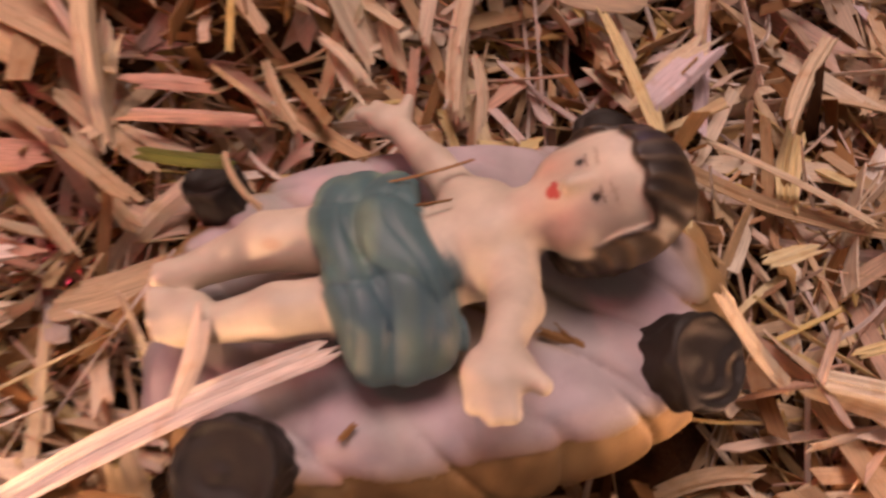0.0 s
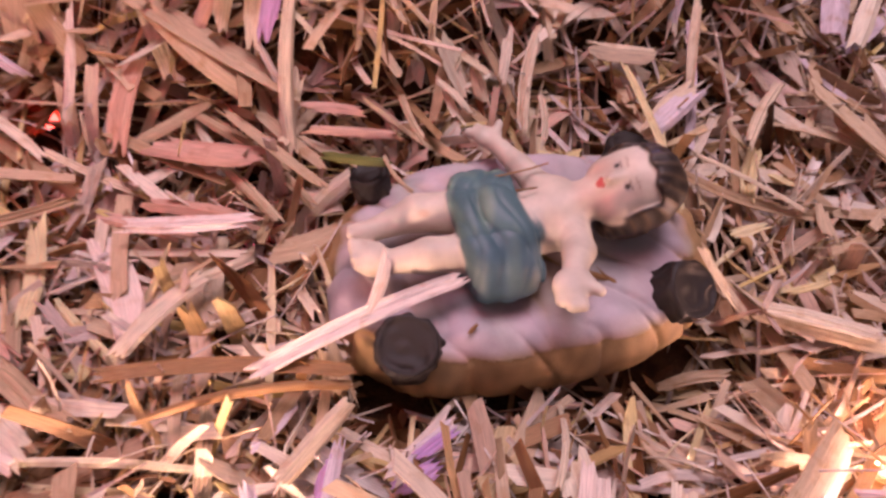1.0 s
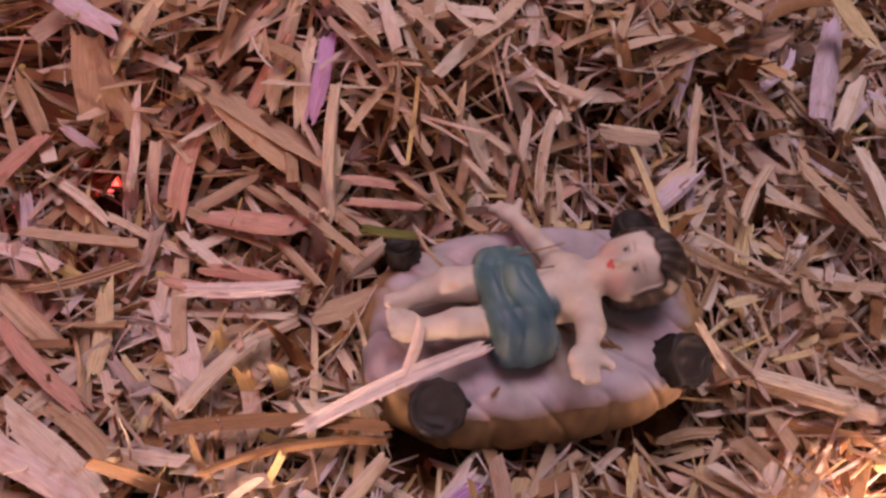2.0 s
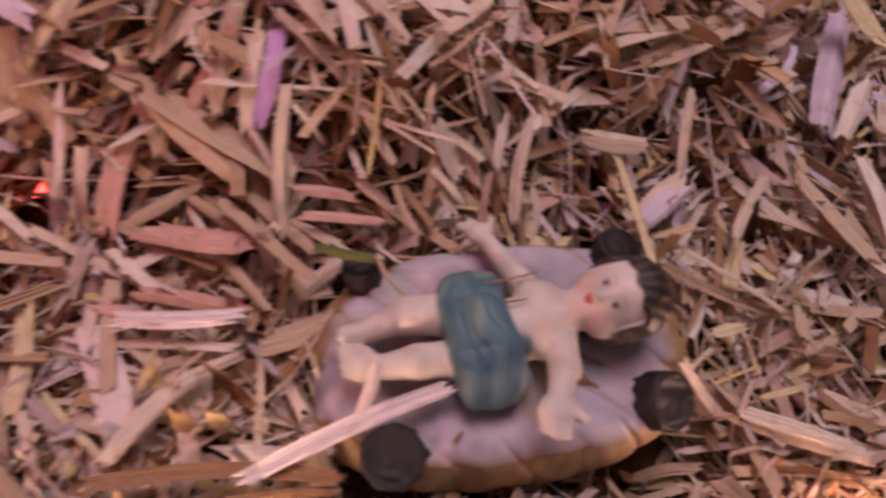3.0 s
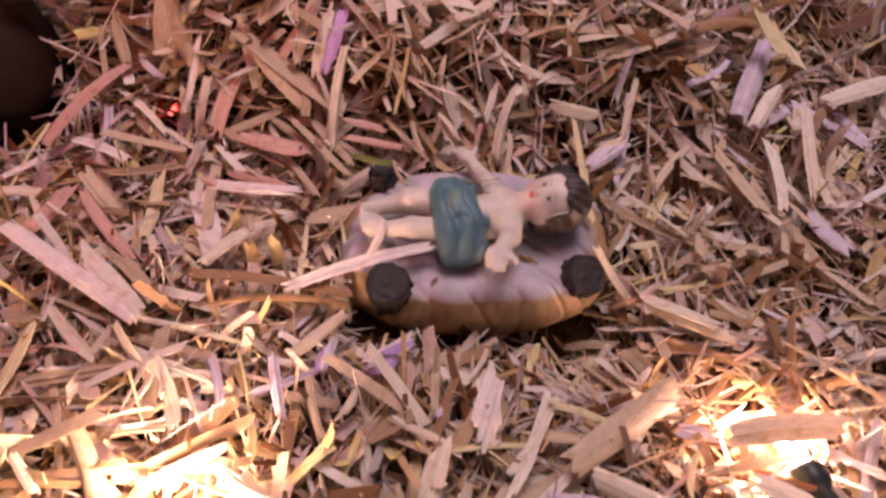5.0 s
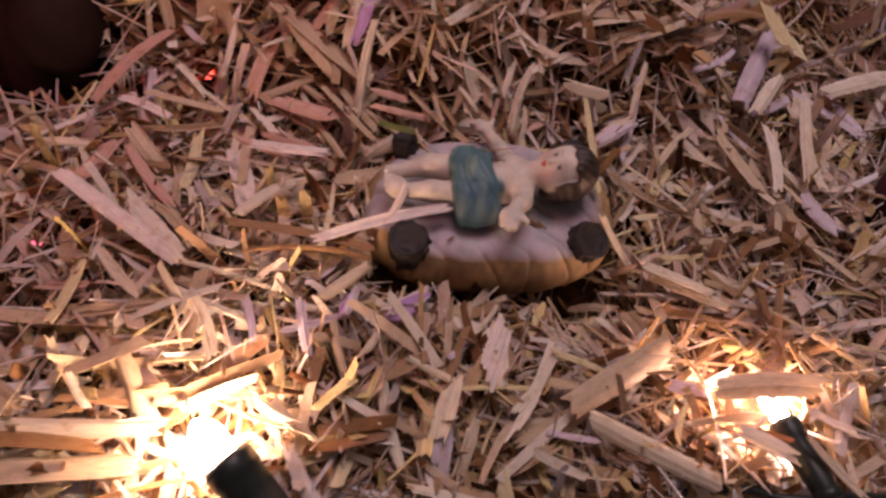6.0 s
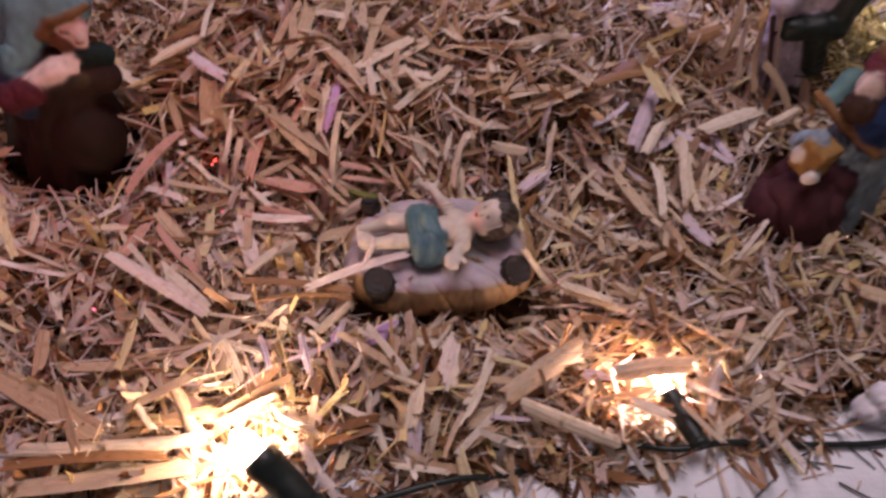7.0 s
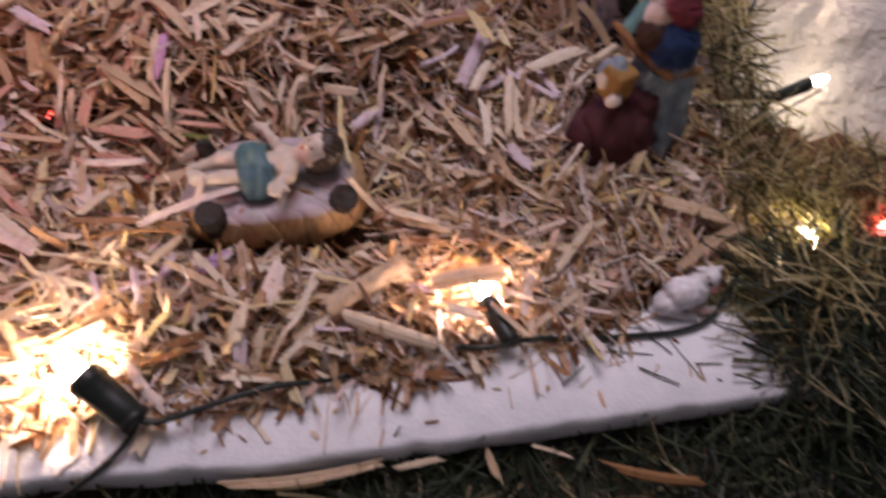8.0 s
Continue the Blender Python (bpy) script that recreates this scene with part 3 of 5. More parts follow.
def doll_tint(v, c):
    q = head_frame(v)

    def dab(c, w, colour):
        return c + (np.array(colour) - c) * w

    def mark(a, b, ra, rb, soft=0.3):
        k = np.sqrt(((q[:, 0] - a) / ra) ** 2 + ((q[:, 1] - b) / rb) ** 2)
        return np.clip((1 - k) / soft, 0, 1)[:, None]
    skin = (np.abs(c - np.array(SKIN)).sum(1) < 0.25)[:, None]
    on = skin * (q[:, 2] > 2.5)[:, None]
    for b in (-3.0, 3.0):
        c = dab(c, on * 0.5 * mark(-3.2, b, 3.4, 2.8, 1.0), (0.74, 0.34, 0.26))
    c = dab(c, on * 0.35 * mark(-6.0, 0.5, 2.6, 3.4, 1.0), (0.74, 0.36, 0.27))
    c = dab(c, on * mark(-3.1, -0.45, 0.5, 0.62), (0.50, 0.09, 0.08))
    c = dab(c, on * mark(-3.1, 0.45, 0.5, 0.62), (0.50, 0.09, 0.08))
    c = dab(c, on * mark(-3.7, 0.05, 0.5, 0.75), (0.50, 0.09, 0.08))
    for a, b in ((-0.15, -2.0), (0.4, 2.0)):
        c = dab(c, on * 0.5 * mark(a, b, 0.75, 1.0), (0.42, 0.36, 0.34))
        c = dab(c, on * mark(a, b, 0.5, 0.5), (0.02, 0.018, 0.016))
        c = dab(c, on * 0.6 * mark(a + 0.6, b, 0.2, 1.0), (0.14, 0.095, 0.07))
        c = dab(c, on * 0.5 * mark(a + 1.7, b * 1.05, 0.24, 1.4), (0.34, 0.24, 0.17))
    chip = np.clip(waves(v, 5, 14) * 2 - 2.4, 0, 1)[:, None]
    c = dab(c, skin * 0.5 * chip, (0.52, 0.30, 0.20))
    teal = (np.abs(c - np.array(TEAL)).sum(1) < 0.12)[:, None]
    # Loincloth: highlights painted in paler, the shaded near side painted darker and bluer.
    pale = np.clip(waves(v * np.array((1, 0.45, 1)), 5.5, 17), 0, 1)[:, None]
    c = dab(c, teal * 0.6 * pale, (0.23, 0.34, 0.25))
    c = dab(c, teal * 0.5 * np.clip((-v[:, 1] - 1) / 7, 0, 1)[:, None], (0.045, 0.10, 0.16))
    dark = (np.abs(c - np.array(HAIR)).sum(1) < 0.06)[:, None]
    c = dab(c, dark * 0.6 * np.clip(locks(q), 0, 1)[:, None], (0.10, 0.066, 0.038))
    return np.clip(c * (1 + 0.05 * waves(v, 7, 3)[:, None]), 0, 1)


DOLL = [
    (limb((-3, 0.4, 8.6), (4.4, 0.8, 10.0), 5.4, 5.6), SKIN),
    (ball((5.0, 1.2, 11.0), (5.4, 7.0, 4.4)), SKIN),
    (limb((7.0, 1.4, 12.2), (12.0, 2.0, 14.0), 3.6, 3.5), SKIN),
    (in_head(ball((0.3, 0, 0), (7.0, 6.3, 6.1))), SKIN),
    (in_head(ball((-2.6, 0.3, 2.1), (4.7, 5.7, 4.0))), SKIN),
    (in_head(ball((-3.1, 3.1, 2.7), (2.7, 2.6, 2.5))), SKIN),
    (in_head(ball((-3.0, -2.8, 2.8), (2.5, 2.3, 2.3))), SKIN),
    (in_head(ball((-5.5, 0, 3.6), (1.7, 1.9, 1.7))), SKIN),
    (in_head(limb((0.2, 0, 5.8), (-1.6, 0, 6.5), 0.5, 0.75)), SKIN),
    (in_head(limb((-3.2, -0.6, 5.55), (-3.2, 0.6, 5.55), 0.5)), SKIN),
    (in_head(limb((-3.95, -0.4, 5.25), (-3.95, 0.4, 5.25), 0.5)), SKIN),
    (limb((-11, -3.2, 8.6), (-17, -3.2, 8.8), 3.2, 2.9), SKIN),
    (limb((-17, -3.2, 8.8), (-23.4, -3.2, 8.0), 2.9, 2.0), SKIN),
    (ball((-26.0, -2.2, 7.8), (2.9, 3.0, 2.7)), SKIN),
    (limb((-27.6, -4.0, 8.6), (-28.6, -4.0, 9.0), 0.8, 0.65), SKIN),
    (limb((-27.9, -2.7, 9.0), (-29.0, -2.6, 9.4), 0.8, 0.65), SKIN),
    (limb((-27.9, -1.3, 9.1), (-29.1, -1.1, 9.5), 0.8, 0.65), SKIN),
    (limb((-27.7, 0.0, 9.2), (-29.0, 0.2, 9.6), 0.9, 0.75), SKIN),
    (limb((-11, 4.6, 8.6), (-17.6, 5.0, 8.8), 3.8, 3.2), SKIN),
    (limb((-17.6, 5.0, 8.8), (-24.8, 3.4, 7.8), 3.0, 2.0), SKIN),
    (ball((-27.0, 2.9, 7.4), (2.4, 1.9, 2.2)), SKIN),
    (limb((-28.2, 2.2, 8.2), (-29.2, 2.2, 8.6), 0.7, 0.6), SKIN),
    (limb((-28.2, 3.4, 8.0), (-29.0, 3.6, 8.4), 0.7, 0.55), SKIN),
    (limb((6.4, -3.2, 12.0), (5.4, -8.2, 14.4), 2.9, 2.5), SKIN),
    (limb((5.4, -8.2, 14.4), (2.7, -12.8, 17.0), 2.5, 1.9), SKIN),
    (ball((1.8, -15.0, 17.8), (3.1, 2.6, 1.7)), SKIN),
    (limb((-0.2, -15.6, 17.8), (-0.8, -17.6, 17.9), 1.15, 0.85), SKIN),
    (limb((0.8, -16.4, 18.1), (0.5, -18.8, 18.3), 1.2, 0.85), SKIN),
    (limb((2.0, -16.6, 18.2), (2.0, -19.0, 18.6), 1.15, 0.85), SKIN),
    (limb((3.6, -15.2, 18.0), (4.9, -17.2, 19.0), 1.1, 0.85), SKIN),
    (limb((3.2, 6.4, 11.2), (1.0, 11.6, 10.4), 2.5, 2.1), SKIN),
    (limb((1.0, 11.6, 10.4), (-1.8, 17.2, 9.6), 2.05, 1.6), SKIN),
    (ball((-3.0, 19.2, 9.2), (2.3, 2.0, 1.5)), SKIN),
    (limb((-3.8, 20.0, 9.0), (-6.0, 21.0, 8.7), 1.2, 0.95), SKIN),
    (limb((-3.0, 20.4, 9.0), (-4.2, 22.0, 8.7), 1.0, 0.85), SKIN),
    (limb((-1.4, 19.4, 9.4), (-0.4, 21.6, 10.0), 0.95, 0.7), SKIN),
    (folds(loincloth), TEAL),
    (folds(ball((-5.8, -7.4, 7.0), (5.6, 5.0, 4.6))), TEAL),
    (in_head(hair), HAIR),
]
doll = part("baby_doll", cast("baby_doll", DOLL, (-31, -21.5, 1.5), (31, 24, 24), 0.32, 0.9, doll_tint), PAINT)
tagged(doll, "painted baby doll in a teal loincloth lying on white cloth", "doll")

# ---- kneeling and standing figurines ----
BROWN, VEIL, NAVY, BLUSH = (0.020, 0.010, 0.007), (0.125, 0.245, 0.26), (0.020, 0.030, 0.055), (0.66, 0.53, 0.46)


def robe(base, topc, r0, r1, pleats, seed, amp=0.9):
    """A skirt that widens to its hem, with upright pleats."""
    base, topc = np.array(base, float), np.array(topc, float)

    def f(p):
        h = np.clip((p[..., 2] - base[2]) / (topc[2] - base[2]), 0, 1)
        q = p - (base + h[..., None] * (topc - base))
        ang = np.arctan2(q[..., 1], q[..., 0])
        r = r0 + (r1 - r0) * h ** 0.8 + amp * np.sin(ang * pleats + 2 * np.sin(h * 3 + seed)) * (1 - 0.6 * h) + 0.5 * waves(p, 9, seed)
        rad = np.sqrt(q[..., 0] ** 2 + q[..., 1] ** 2)
        k = 3.0
        a, b = rad - r, np.maximum(base[2] - p[..., 2], p[..., 2] - topc[2])
        m = np.clip(0.5 + 0.5 * (a - b) / k, 0, 1)
        return (b + (a - b) * m + k * m * (1 - m)) * 0.8
    return f


def mottle(v, c):
    return np.clip(c * (1 + 0.12 * waves(v, 8, 51)[:, None] + 0.08 * waves(v, 3, 52)[:, None]), 0, 1)


def draped(f, along, size, depth, seed):
    """Cloth folds pressed into a rounded form, running across the given direction."""
    along = np.array(along, float)

    def g(p):
        u = p @ along / size + 0.8 * waves(p, size * 2.2, seed)
        return f(p) + depth * (1 - np.abs(np.sin(u))) ** 2 - 0.25 * depth
    return g


WOMAN = [
    (robe((-134, 50, -7), (-128, 50, 30), 22, 12, 9, 1, 1.3), BROWN),
    (ball((-123, 42, 10), (12, 12, 15)), BROWN),
    (robe((-143, 57, -7), (-135, 56, 34), 19, 10, 7, 3, 1.2), (0.030, 0.042, 0.032)),
    (ball((-128, 50, 31), (11, 12, 10)), BROWN),
    (limb((-140, 47, 38), (-136, 40, 28), 6.0, 5.0), NAVY),
    (draped(limb((-138, 38, 33), (-131.5, 39.5, 34.5), 5.0, 4.4), (0.9, 0.3, 0.2), 2.2, 0.8, 71), (0.085, 0.018, 0.026)),
    (limb((-122, 47.5, 30), (-113.5, 52, 29), 5.4, 5.4), (0.026, 0.013, 0.009)),
    (draped(limb((-119, 52, 38), (-113, 55.5, 35.5), 3.6, 4.0), (0.5, 0.3, 0.8), 2.2, 0.7, 72), (0.008, 0.018, 0.016)),
    (limb((-124, 43, 33.5), (-118, 46, 33), 2.4, 2.2), (0.05, 0.034, 0.016)),
    (limb((-131, 41.5, 35.6), (-125, 44.6, 37.6), 3.2, 3.9), BLUSH),
    (limb((-124, 43.6, 38.4), (-118.6, 46.6, 37.2), 1.3, 1.0), BLUSH),
    (limb((-124.2, 45.4, 39.6), (-118.6, 48.2, 38.8), 1.3, 1.0), BLUSH),
    (limb((-124.8, 47.0, 40.2), (-119.6, 49.4, 40.0), 1.2, 1.0), BLUSH),
    (ball((-119.0, 56.0, 46.0), (5.2, 3.6, 4.2)), BLUSH),
    (ball((-117.0, 54.0, 43.4), (2.6, 2.4, 3.0)), BLUSH),
    (limb((-116.6, 53.0, 46.6), (-115.6, 51.9, 45.2), 0.7, 0.9), BLUSH),
    (limb((-118.9, 52.6, 47.0), (-120.9, 52.6, 47.0), 0.45, 0.35), (0.05, 0.028, 0.02)),
    (limb((-115.9, 51.6, 44.0), (-117.0, 51.4, 43.8), 0.45, 0.4), (0.30, 0.10, 0.09)),
    (draped(limb((-126.0, 53.4, 45.4), (-121.0, 52.0, 42.0), 2.8, 2.4), (0.3, 0.6, 0.7), 1.5, 0.6, 73), (0.085, 0.036, 0.016)),
    (limb((-126.4, 52.0, 47.0), (-123.6, 53.6, 50.0), 2.0, 1.7), (0.13, 0.062, 0.022)),
    (limb((-123.6, 53.6, 50.0), (-117.6, 55.0, 51.4), 1.7, 1.3), (0.15, 0.080, 0.030)),
    (limb((-117.6, 55.0, 51.4), (-112.4, 58.6, 52.4), 1.3, 1.0), (0.17, 0.095, 0.040)),
    (draped(ball((-124.4, 62.4, 50.4), (12.0, 8.8, 8.8)), (0.6, 0.5, 0.2), 5.0, 0.7, 74), VEIL),
    (draped(limb((-130, 61, 47), (-144, 67, 24), 10, 12), (0.8, 0.5, 0.1), 5.0, 1.2, 75), VEIL),
    (draped(limb((-131.5, 54, 46), (-136.5, 47, 38), 5.2, 5.4), (0.8, 0.4, 0.2), 3.2, 0.9, 76), VEIL),
]
woman = part("kneeling_woman_figurine", cast("kneeling_woman_figurine", WOMAN, (-166, 18, -9), (-98, 88, 64), 0.65, 1.2, mottle), PAINT_DULL)
tagged(woman, "kneeling woman figurine with pale veil and dark brown dress, folded palms", "figurine")

PLUM, SKY, GOLD, BLUE = (0.066, 0.022, 0.025), (0.26, 0.33, 0.38), (0.27, 0.15, 0.05), (0.014, 0.032, 0.09)

MAN = [
    (draped(robe((147, 19, -8), (150, 24, 22), 19, 11, 8, 5, 1.4), (0.8, -0.6, 0.2), 5.0, 1.2, 81), PLUM),
    (draped(ball((139, 12, 2), (19, 14, 18)), (0.5, -0.35, 0.75), 5.2, 1.5, 82), PLUM),
    (draped(limb((128, 10, -4), (137, 14, 18), 7.5, 4.5), (0.8, -0.2, 0.4), 2.6, 1.0, 83), PLUM),
    (limb((126, 14, -4), (129, 22, 4), 5, 4), PLUM),
    (limb((138, 8, 0), (142, 16, 20), 4, 3), (0.075, 0.02, 0.032)),
    (draped(robe((164, 24, -8), (158, 28, 36), 18, 11, 7, 6, 1.5), (0.7, -0.7, 0), 3.0, 1.6, 84), SKY),
    (draped(ball((156, 27, 38), (11, 11, 13)), (0.3, -0.3, 0.9), 3.4, 0.9, 85), BLUE),
    (limb((149, 42, 43), (141, 36, 38), 4.4, 3.4), (0.10, 0.19, 0.18)),
    (draped(limb((135, 28, 25), (134, 22, 34), 4.4, 3.4), (0.8, -0.4, 0.3), 2.0, 0.8, 86), SKY),
    (block((135, 19, 28), (5.6, 5.2, 6.6), 1.2, 25), GOLD),
    (ball((128.4, 20, 28), (1.7, 2.8, 3.4)), (0.60, 0.54, 0.49)),
    (ball((131, 11, 25.5), (3.2, 2.2, 2.6)), (0.60, 0.54, 0.49)),
    (limb((133.6, 10.6, 25.5), (134.4, 12.5, 26.5), 1.1, 0.9), (0.60, 0.54, 0.49)),
    (limb((136, 38, 40), (143.5, 25, 36.5), 1.5, 1.7), (0.24, 0.125, 0.055)),
    (limb((143.5, 25, 36.5), (154, 16.5, 33), 1.7, 1.8), (0.24, 0.125, 0.055)),
    (limb((154, 16.5, 33), (168, 19, 33), 1.8, 1.7), (0.24, 0.125, 0.055)),
    (ball((147.5, 32, 50), (5.0, 5.2, 6.0)), (0.60, 0.49, 0.44)),
    (limb((142.2, 30.4, 49.5), (144.2, 31.2, 52), 1.1, 0.7), (0.60, 0.49, 0.44)),
    (draped(ball((146, 28.5, 43.5), (5.8, 6.2, 6.0)), (0.6, -0.6, 0.2), 1.6, 0.8, 87), (0.045, 0.024, 0.017)),
    (draped(ball((154, 35, 54), (9.4, 9.4, 5.2)), (0.3, 0.2, 0.9), 1.8, 0.9, 88), (0.12, 0.024, 0.030)),
    (draped(ball((157, 31, 52), (7.0, 8.0, 6.0)), (0.2, 0.3, 0.9), 1.8, 0.9, 89), (0.10, 0.020, 0.026)),
    (draped(ball((156, 38, 59), (8.0, 8.0, 6.2)), (0.5, 0.5, 0.4), 2.6, 0.7, 90), (0.17, 0.10, 0.05)),
    (limb((156, 38, 62), (160, 42, 66), 3.0, 1.4), (0.17, 0.10, 0.05)),
]
man = part("kneeling_man_figurine", cast("kneeling_man_figurine", MAN, (116, -8, -10), (188, 56, 70), 0.65, 1.3, mottle), PAINT_DULL)
tagged(man, "kneeling bearded man figurine in plum and blue robes, golden box", "figurine")

GREEN, LILAC = (0.006, 0.014, 0.009), (0.52, 0.49, 0.58)
SHEPHERD = [
    (draped(robe((160, 88, -6), (154, 100, 66), 10, 14, 6, 8, 1.4), (0.9, 0.3, 0), 2.6, 1.6, 91), LILAC),
    (ball((155, 100, 66), (14, 12, 14)), LILAC),
    (draped(limb((140, 86, 42), (150, 92, 52), 5.0, 6.5), (0.3, 0.2, 0.9), 2.4, 1.0, 92), LILAC),
    (draped(limb((145, 80, 33), (162, 79, 36), 4.6, 5.4), (0.2, 0.3, 0.9), 2.6, 1.0, 93), GREEN),
    (draped(limb((162, 79, 37), (166, 84, 56), 4.6, 5.4), (0.9, 0.3, 0.2), 2.4, 1.0, 94), GREEN),
    (draped(limb((156, 79, 35), (165, 78, 15), 5.0, 4.0), (0.9, 0.2, 0.2), 2.4, 1.0, 95), GREEN),
    (limb((135, 81, 38), (155, 80, -4), 1.1, 1.1), (0.05, 0.028, 0.018)),
    (ball((165, 78, -1), (6, 5, 4)), (0.02, 0.02, 0.018)),
    (ball((174, 92, 46), (7, 8, 9)), LILAC),
    (ball((156, 100, 84), (7, 7, 8)), BLUSH),
    (ball((158, 102, 87), (8, 8, 7)), GREEN),
]
shepherd = part("standing_figurine", cast("standing_figurine", SHEPHERD, (130, 68, -8), (186, 122, 97), 0.9, 2.0, mottle), PAINT)
tagged(shepherd, "standing figurine in a pale lilac robe and a dark green mantle", "figurine")

WOOL = (0.74, 0.73, 0.75)


def woolly(f):
    return lambda p: f(p) - 0.2 * waves(p, 3.0, 61) - 0.3 * waves(p, 6, 62)


LAMB = [
    (woolly(limb((137, -66, 1.2), (148, -63, 4.0), 4.6, 5.4)), WOOL),
    (woolly(ball((143, -64, 5), (7.5, 6, 6.2))), WOOL),
    (limb((149, -61, 7), (152.5, -60.5, 9.6), 3.6, 3.4), WOOL),
    (ball((152.8, -61, 9.6), (3.6, 3.7, 3.4)), WOOL),
    (limb((153.4, -63.6, 8.4), (153.8, -65.2, 7.2), 2.0, 1.5), (0.55, 0.26, 0.22)),
    (limb((150.2, -58.8, 12), (148, -58, 11.4), 1.2, 0.7), WOOL),
    (limb((155.4, -59, 12), (157.6, -58.4, 11.4), 1.2, 0.7), WOOL),
    (limb((140, -69.4, -1.2), (148, -71.4, -1.8), 1.7, 1.2), WOOL),
    (limb((147, -68, -1), (155, -69.8, -1.8), 1.8, 1.3), (0.62, 0.44, 0.40)),
    (limb((134, -66, 1), (131.5, -67, -1), 1.4, 0.9), WOOL),
]


def lamb_tint(v, c):
    for e in ((151.2, -64.2, 10.4), (155.2, -63.4, 10.4)):
        k = np.clip((1.0 - np.linalg.norm(v - np.array(e), axis=1)) / 0.4, 0, 1)[:, None]
        c = c + (np.array((0.02, 0.018, 0.016)) - c) * k
    return mottle(v, c)


lamb = part("lamb_figurine", cast("lamb_figurine", LAMB, (129, -74, -4.2), (163, -53, 15), 0.4, 0.9, lamb_tint), PAINT_MATT)
tagged(lamb, "small white lamb figurine lying on the foam edge", "figurine")


def rock_field(p):
    """A leaning slab: one broad rising face with a crease, broken off on one side."""
    q = p - np.array((240, 52, 2))
    bump = 3.0 * waves(p, 60, 71) + 1.2 * waves(p, 19, 72) + 0.6 * waves(p, 7, 73)
    crease = 2.4 * np.exp(-((q[..., 0] * 0.62 - q[..., 1] * 0.78 + 2) / 3.0) ** 2)
    face = (q @ np.array((-0.22, -0.50, 0.84))) + bump + crease
    side = (212 - p[..., 0]) * 0.98 + (p[..., 1] - 40) * 0.03 + 2.0 * waves(p, 16, 75)
    k = 5.0
    m = np.clip(0.5 + 0.5 * (face - side) / k, 0, 1)
    d = side + (face - side) * m + k * m * (1 - m)
    far = np.maximum(np.maximum(p[..., 0] - 335, p[..., 1] - 150), np.maximum(-24 - p[..., 2], p[..., 2] - 64))
    return np.maximum(np.maximum(d, far), -14 - p[..., 1]) * 0.9


rock = part("plaster_rock", cast("plaster_rock", [(rock_field, (1, 1, 1))], (196, -18, -26), (340, 156, 68), 1.7), ROCK)
tagged(rock, "rough whitish plaster rock behind the hay, lit by a fairy light", "rock")

# ---- fairy lights ----
def lathe(name, prof, seg=20):
    """A turned body along +x: (x, r) in millimetres."""
    verts, faces = [], []
    for x, r in prof:
        for k in range(seg):
            a = 2 * math.pi * k / seg
            verts.append((x * MM, r * math.cos(a) * MM, r * math.sin(a) * MM))
    for i in range(len(prof) - 1):
        for k in range(seg):
            faces.append((i * seg + k, i * seg + (k + 1) % seg, (i + 1) * seg + (k + 1) % seg, (i + 1) * seg + k))
    faces.append(tuple(range(seg))[::-1])
    faces.append(tuple((len(prof) - 1) * seg + k for k in range(seg)))
    return mesh_from(name, verts, faces)


def fairy_light(tip, tail, z0, z1, glow, label, size=1.0):
    """A lampholder from its open end at tip to its tail, with the bulb standing out of the tip."""
    a, b = Vector((tip[0], tip[1], z0)), Vector((tail[0], tail[1], z1))
    length = (b - a).length
    thing = new("fairy_light")
    tagged(thing, label, "fairy light", "fairy lights in the straw")
    thing.matrix_world = Matrix.Translation(a * MM) @ (b - a).to_track_quat("X", "Z").to_matrix().to_4x4()
    s = size
    part("socket", lathe("socket", [(0, 2.6 * s), (0.2, 3.7 * s), (1.2, 4.0 * s), (4.5, 4.0 * s), (5.0, 3.7 * s), (length * 0.6, 3.5 * s), (length * 0.92, 3.1 * s), (length, 2.6 * s)]), RUBBER, thing, "dark green plastic lampholder")
    part("collar", lathe("collar", [(length * 0.93, 3.3 * s), (length * 0.95, 3.6 * s), (length * 1.03, 3.6 * s), (length * 1.06, 2.2 * s)]), RUBBER, thing)
    part("bulb", lathe("bulb", [(0.4, 1.9 * s), (-2, 2.4 * s), (-5, 2.6 * s), (-7.5, 2.2 * s), (-9.2, 1.2 * s), (-10, 0.3 * s)]), glow, thing, "lit bulb")
    return thing


def buried_led(x, y, glow, label, down=6.5):
    """A pea-sized lamp of the light chain, sunk between the straws."""
    z = float(heap(np.array(float(x)), np.array(float(y)))) - down
    led = new("led_lamp")
    led.matrix_world = pose(x * MM, y * MM, z * MM, 0, -65, (x * 37) % 360)
    part("bulb", lathe("led_bulb", [(-1.2, 1.3), (0.2, 1.5), (1.1, 1.2), (1.7, 0.7), (2.0, 0.1)], 14), glow, led)
    part("base", lathe("led_base", [(-4.0, 0.8), (-2.4, 1.0), (-2.3, 1.6), (-1.3, 1.6), (-1.2, 1.3)], 14), RUBBER, led)
    return tagged(led, label, "fairy light", "small lamps sunk in the straw")


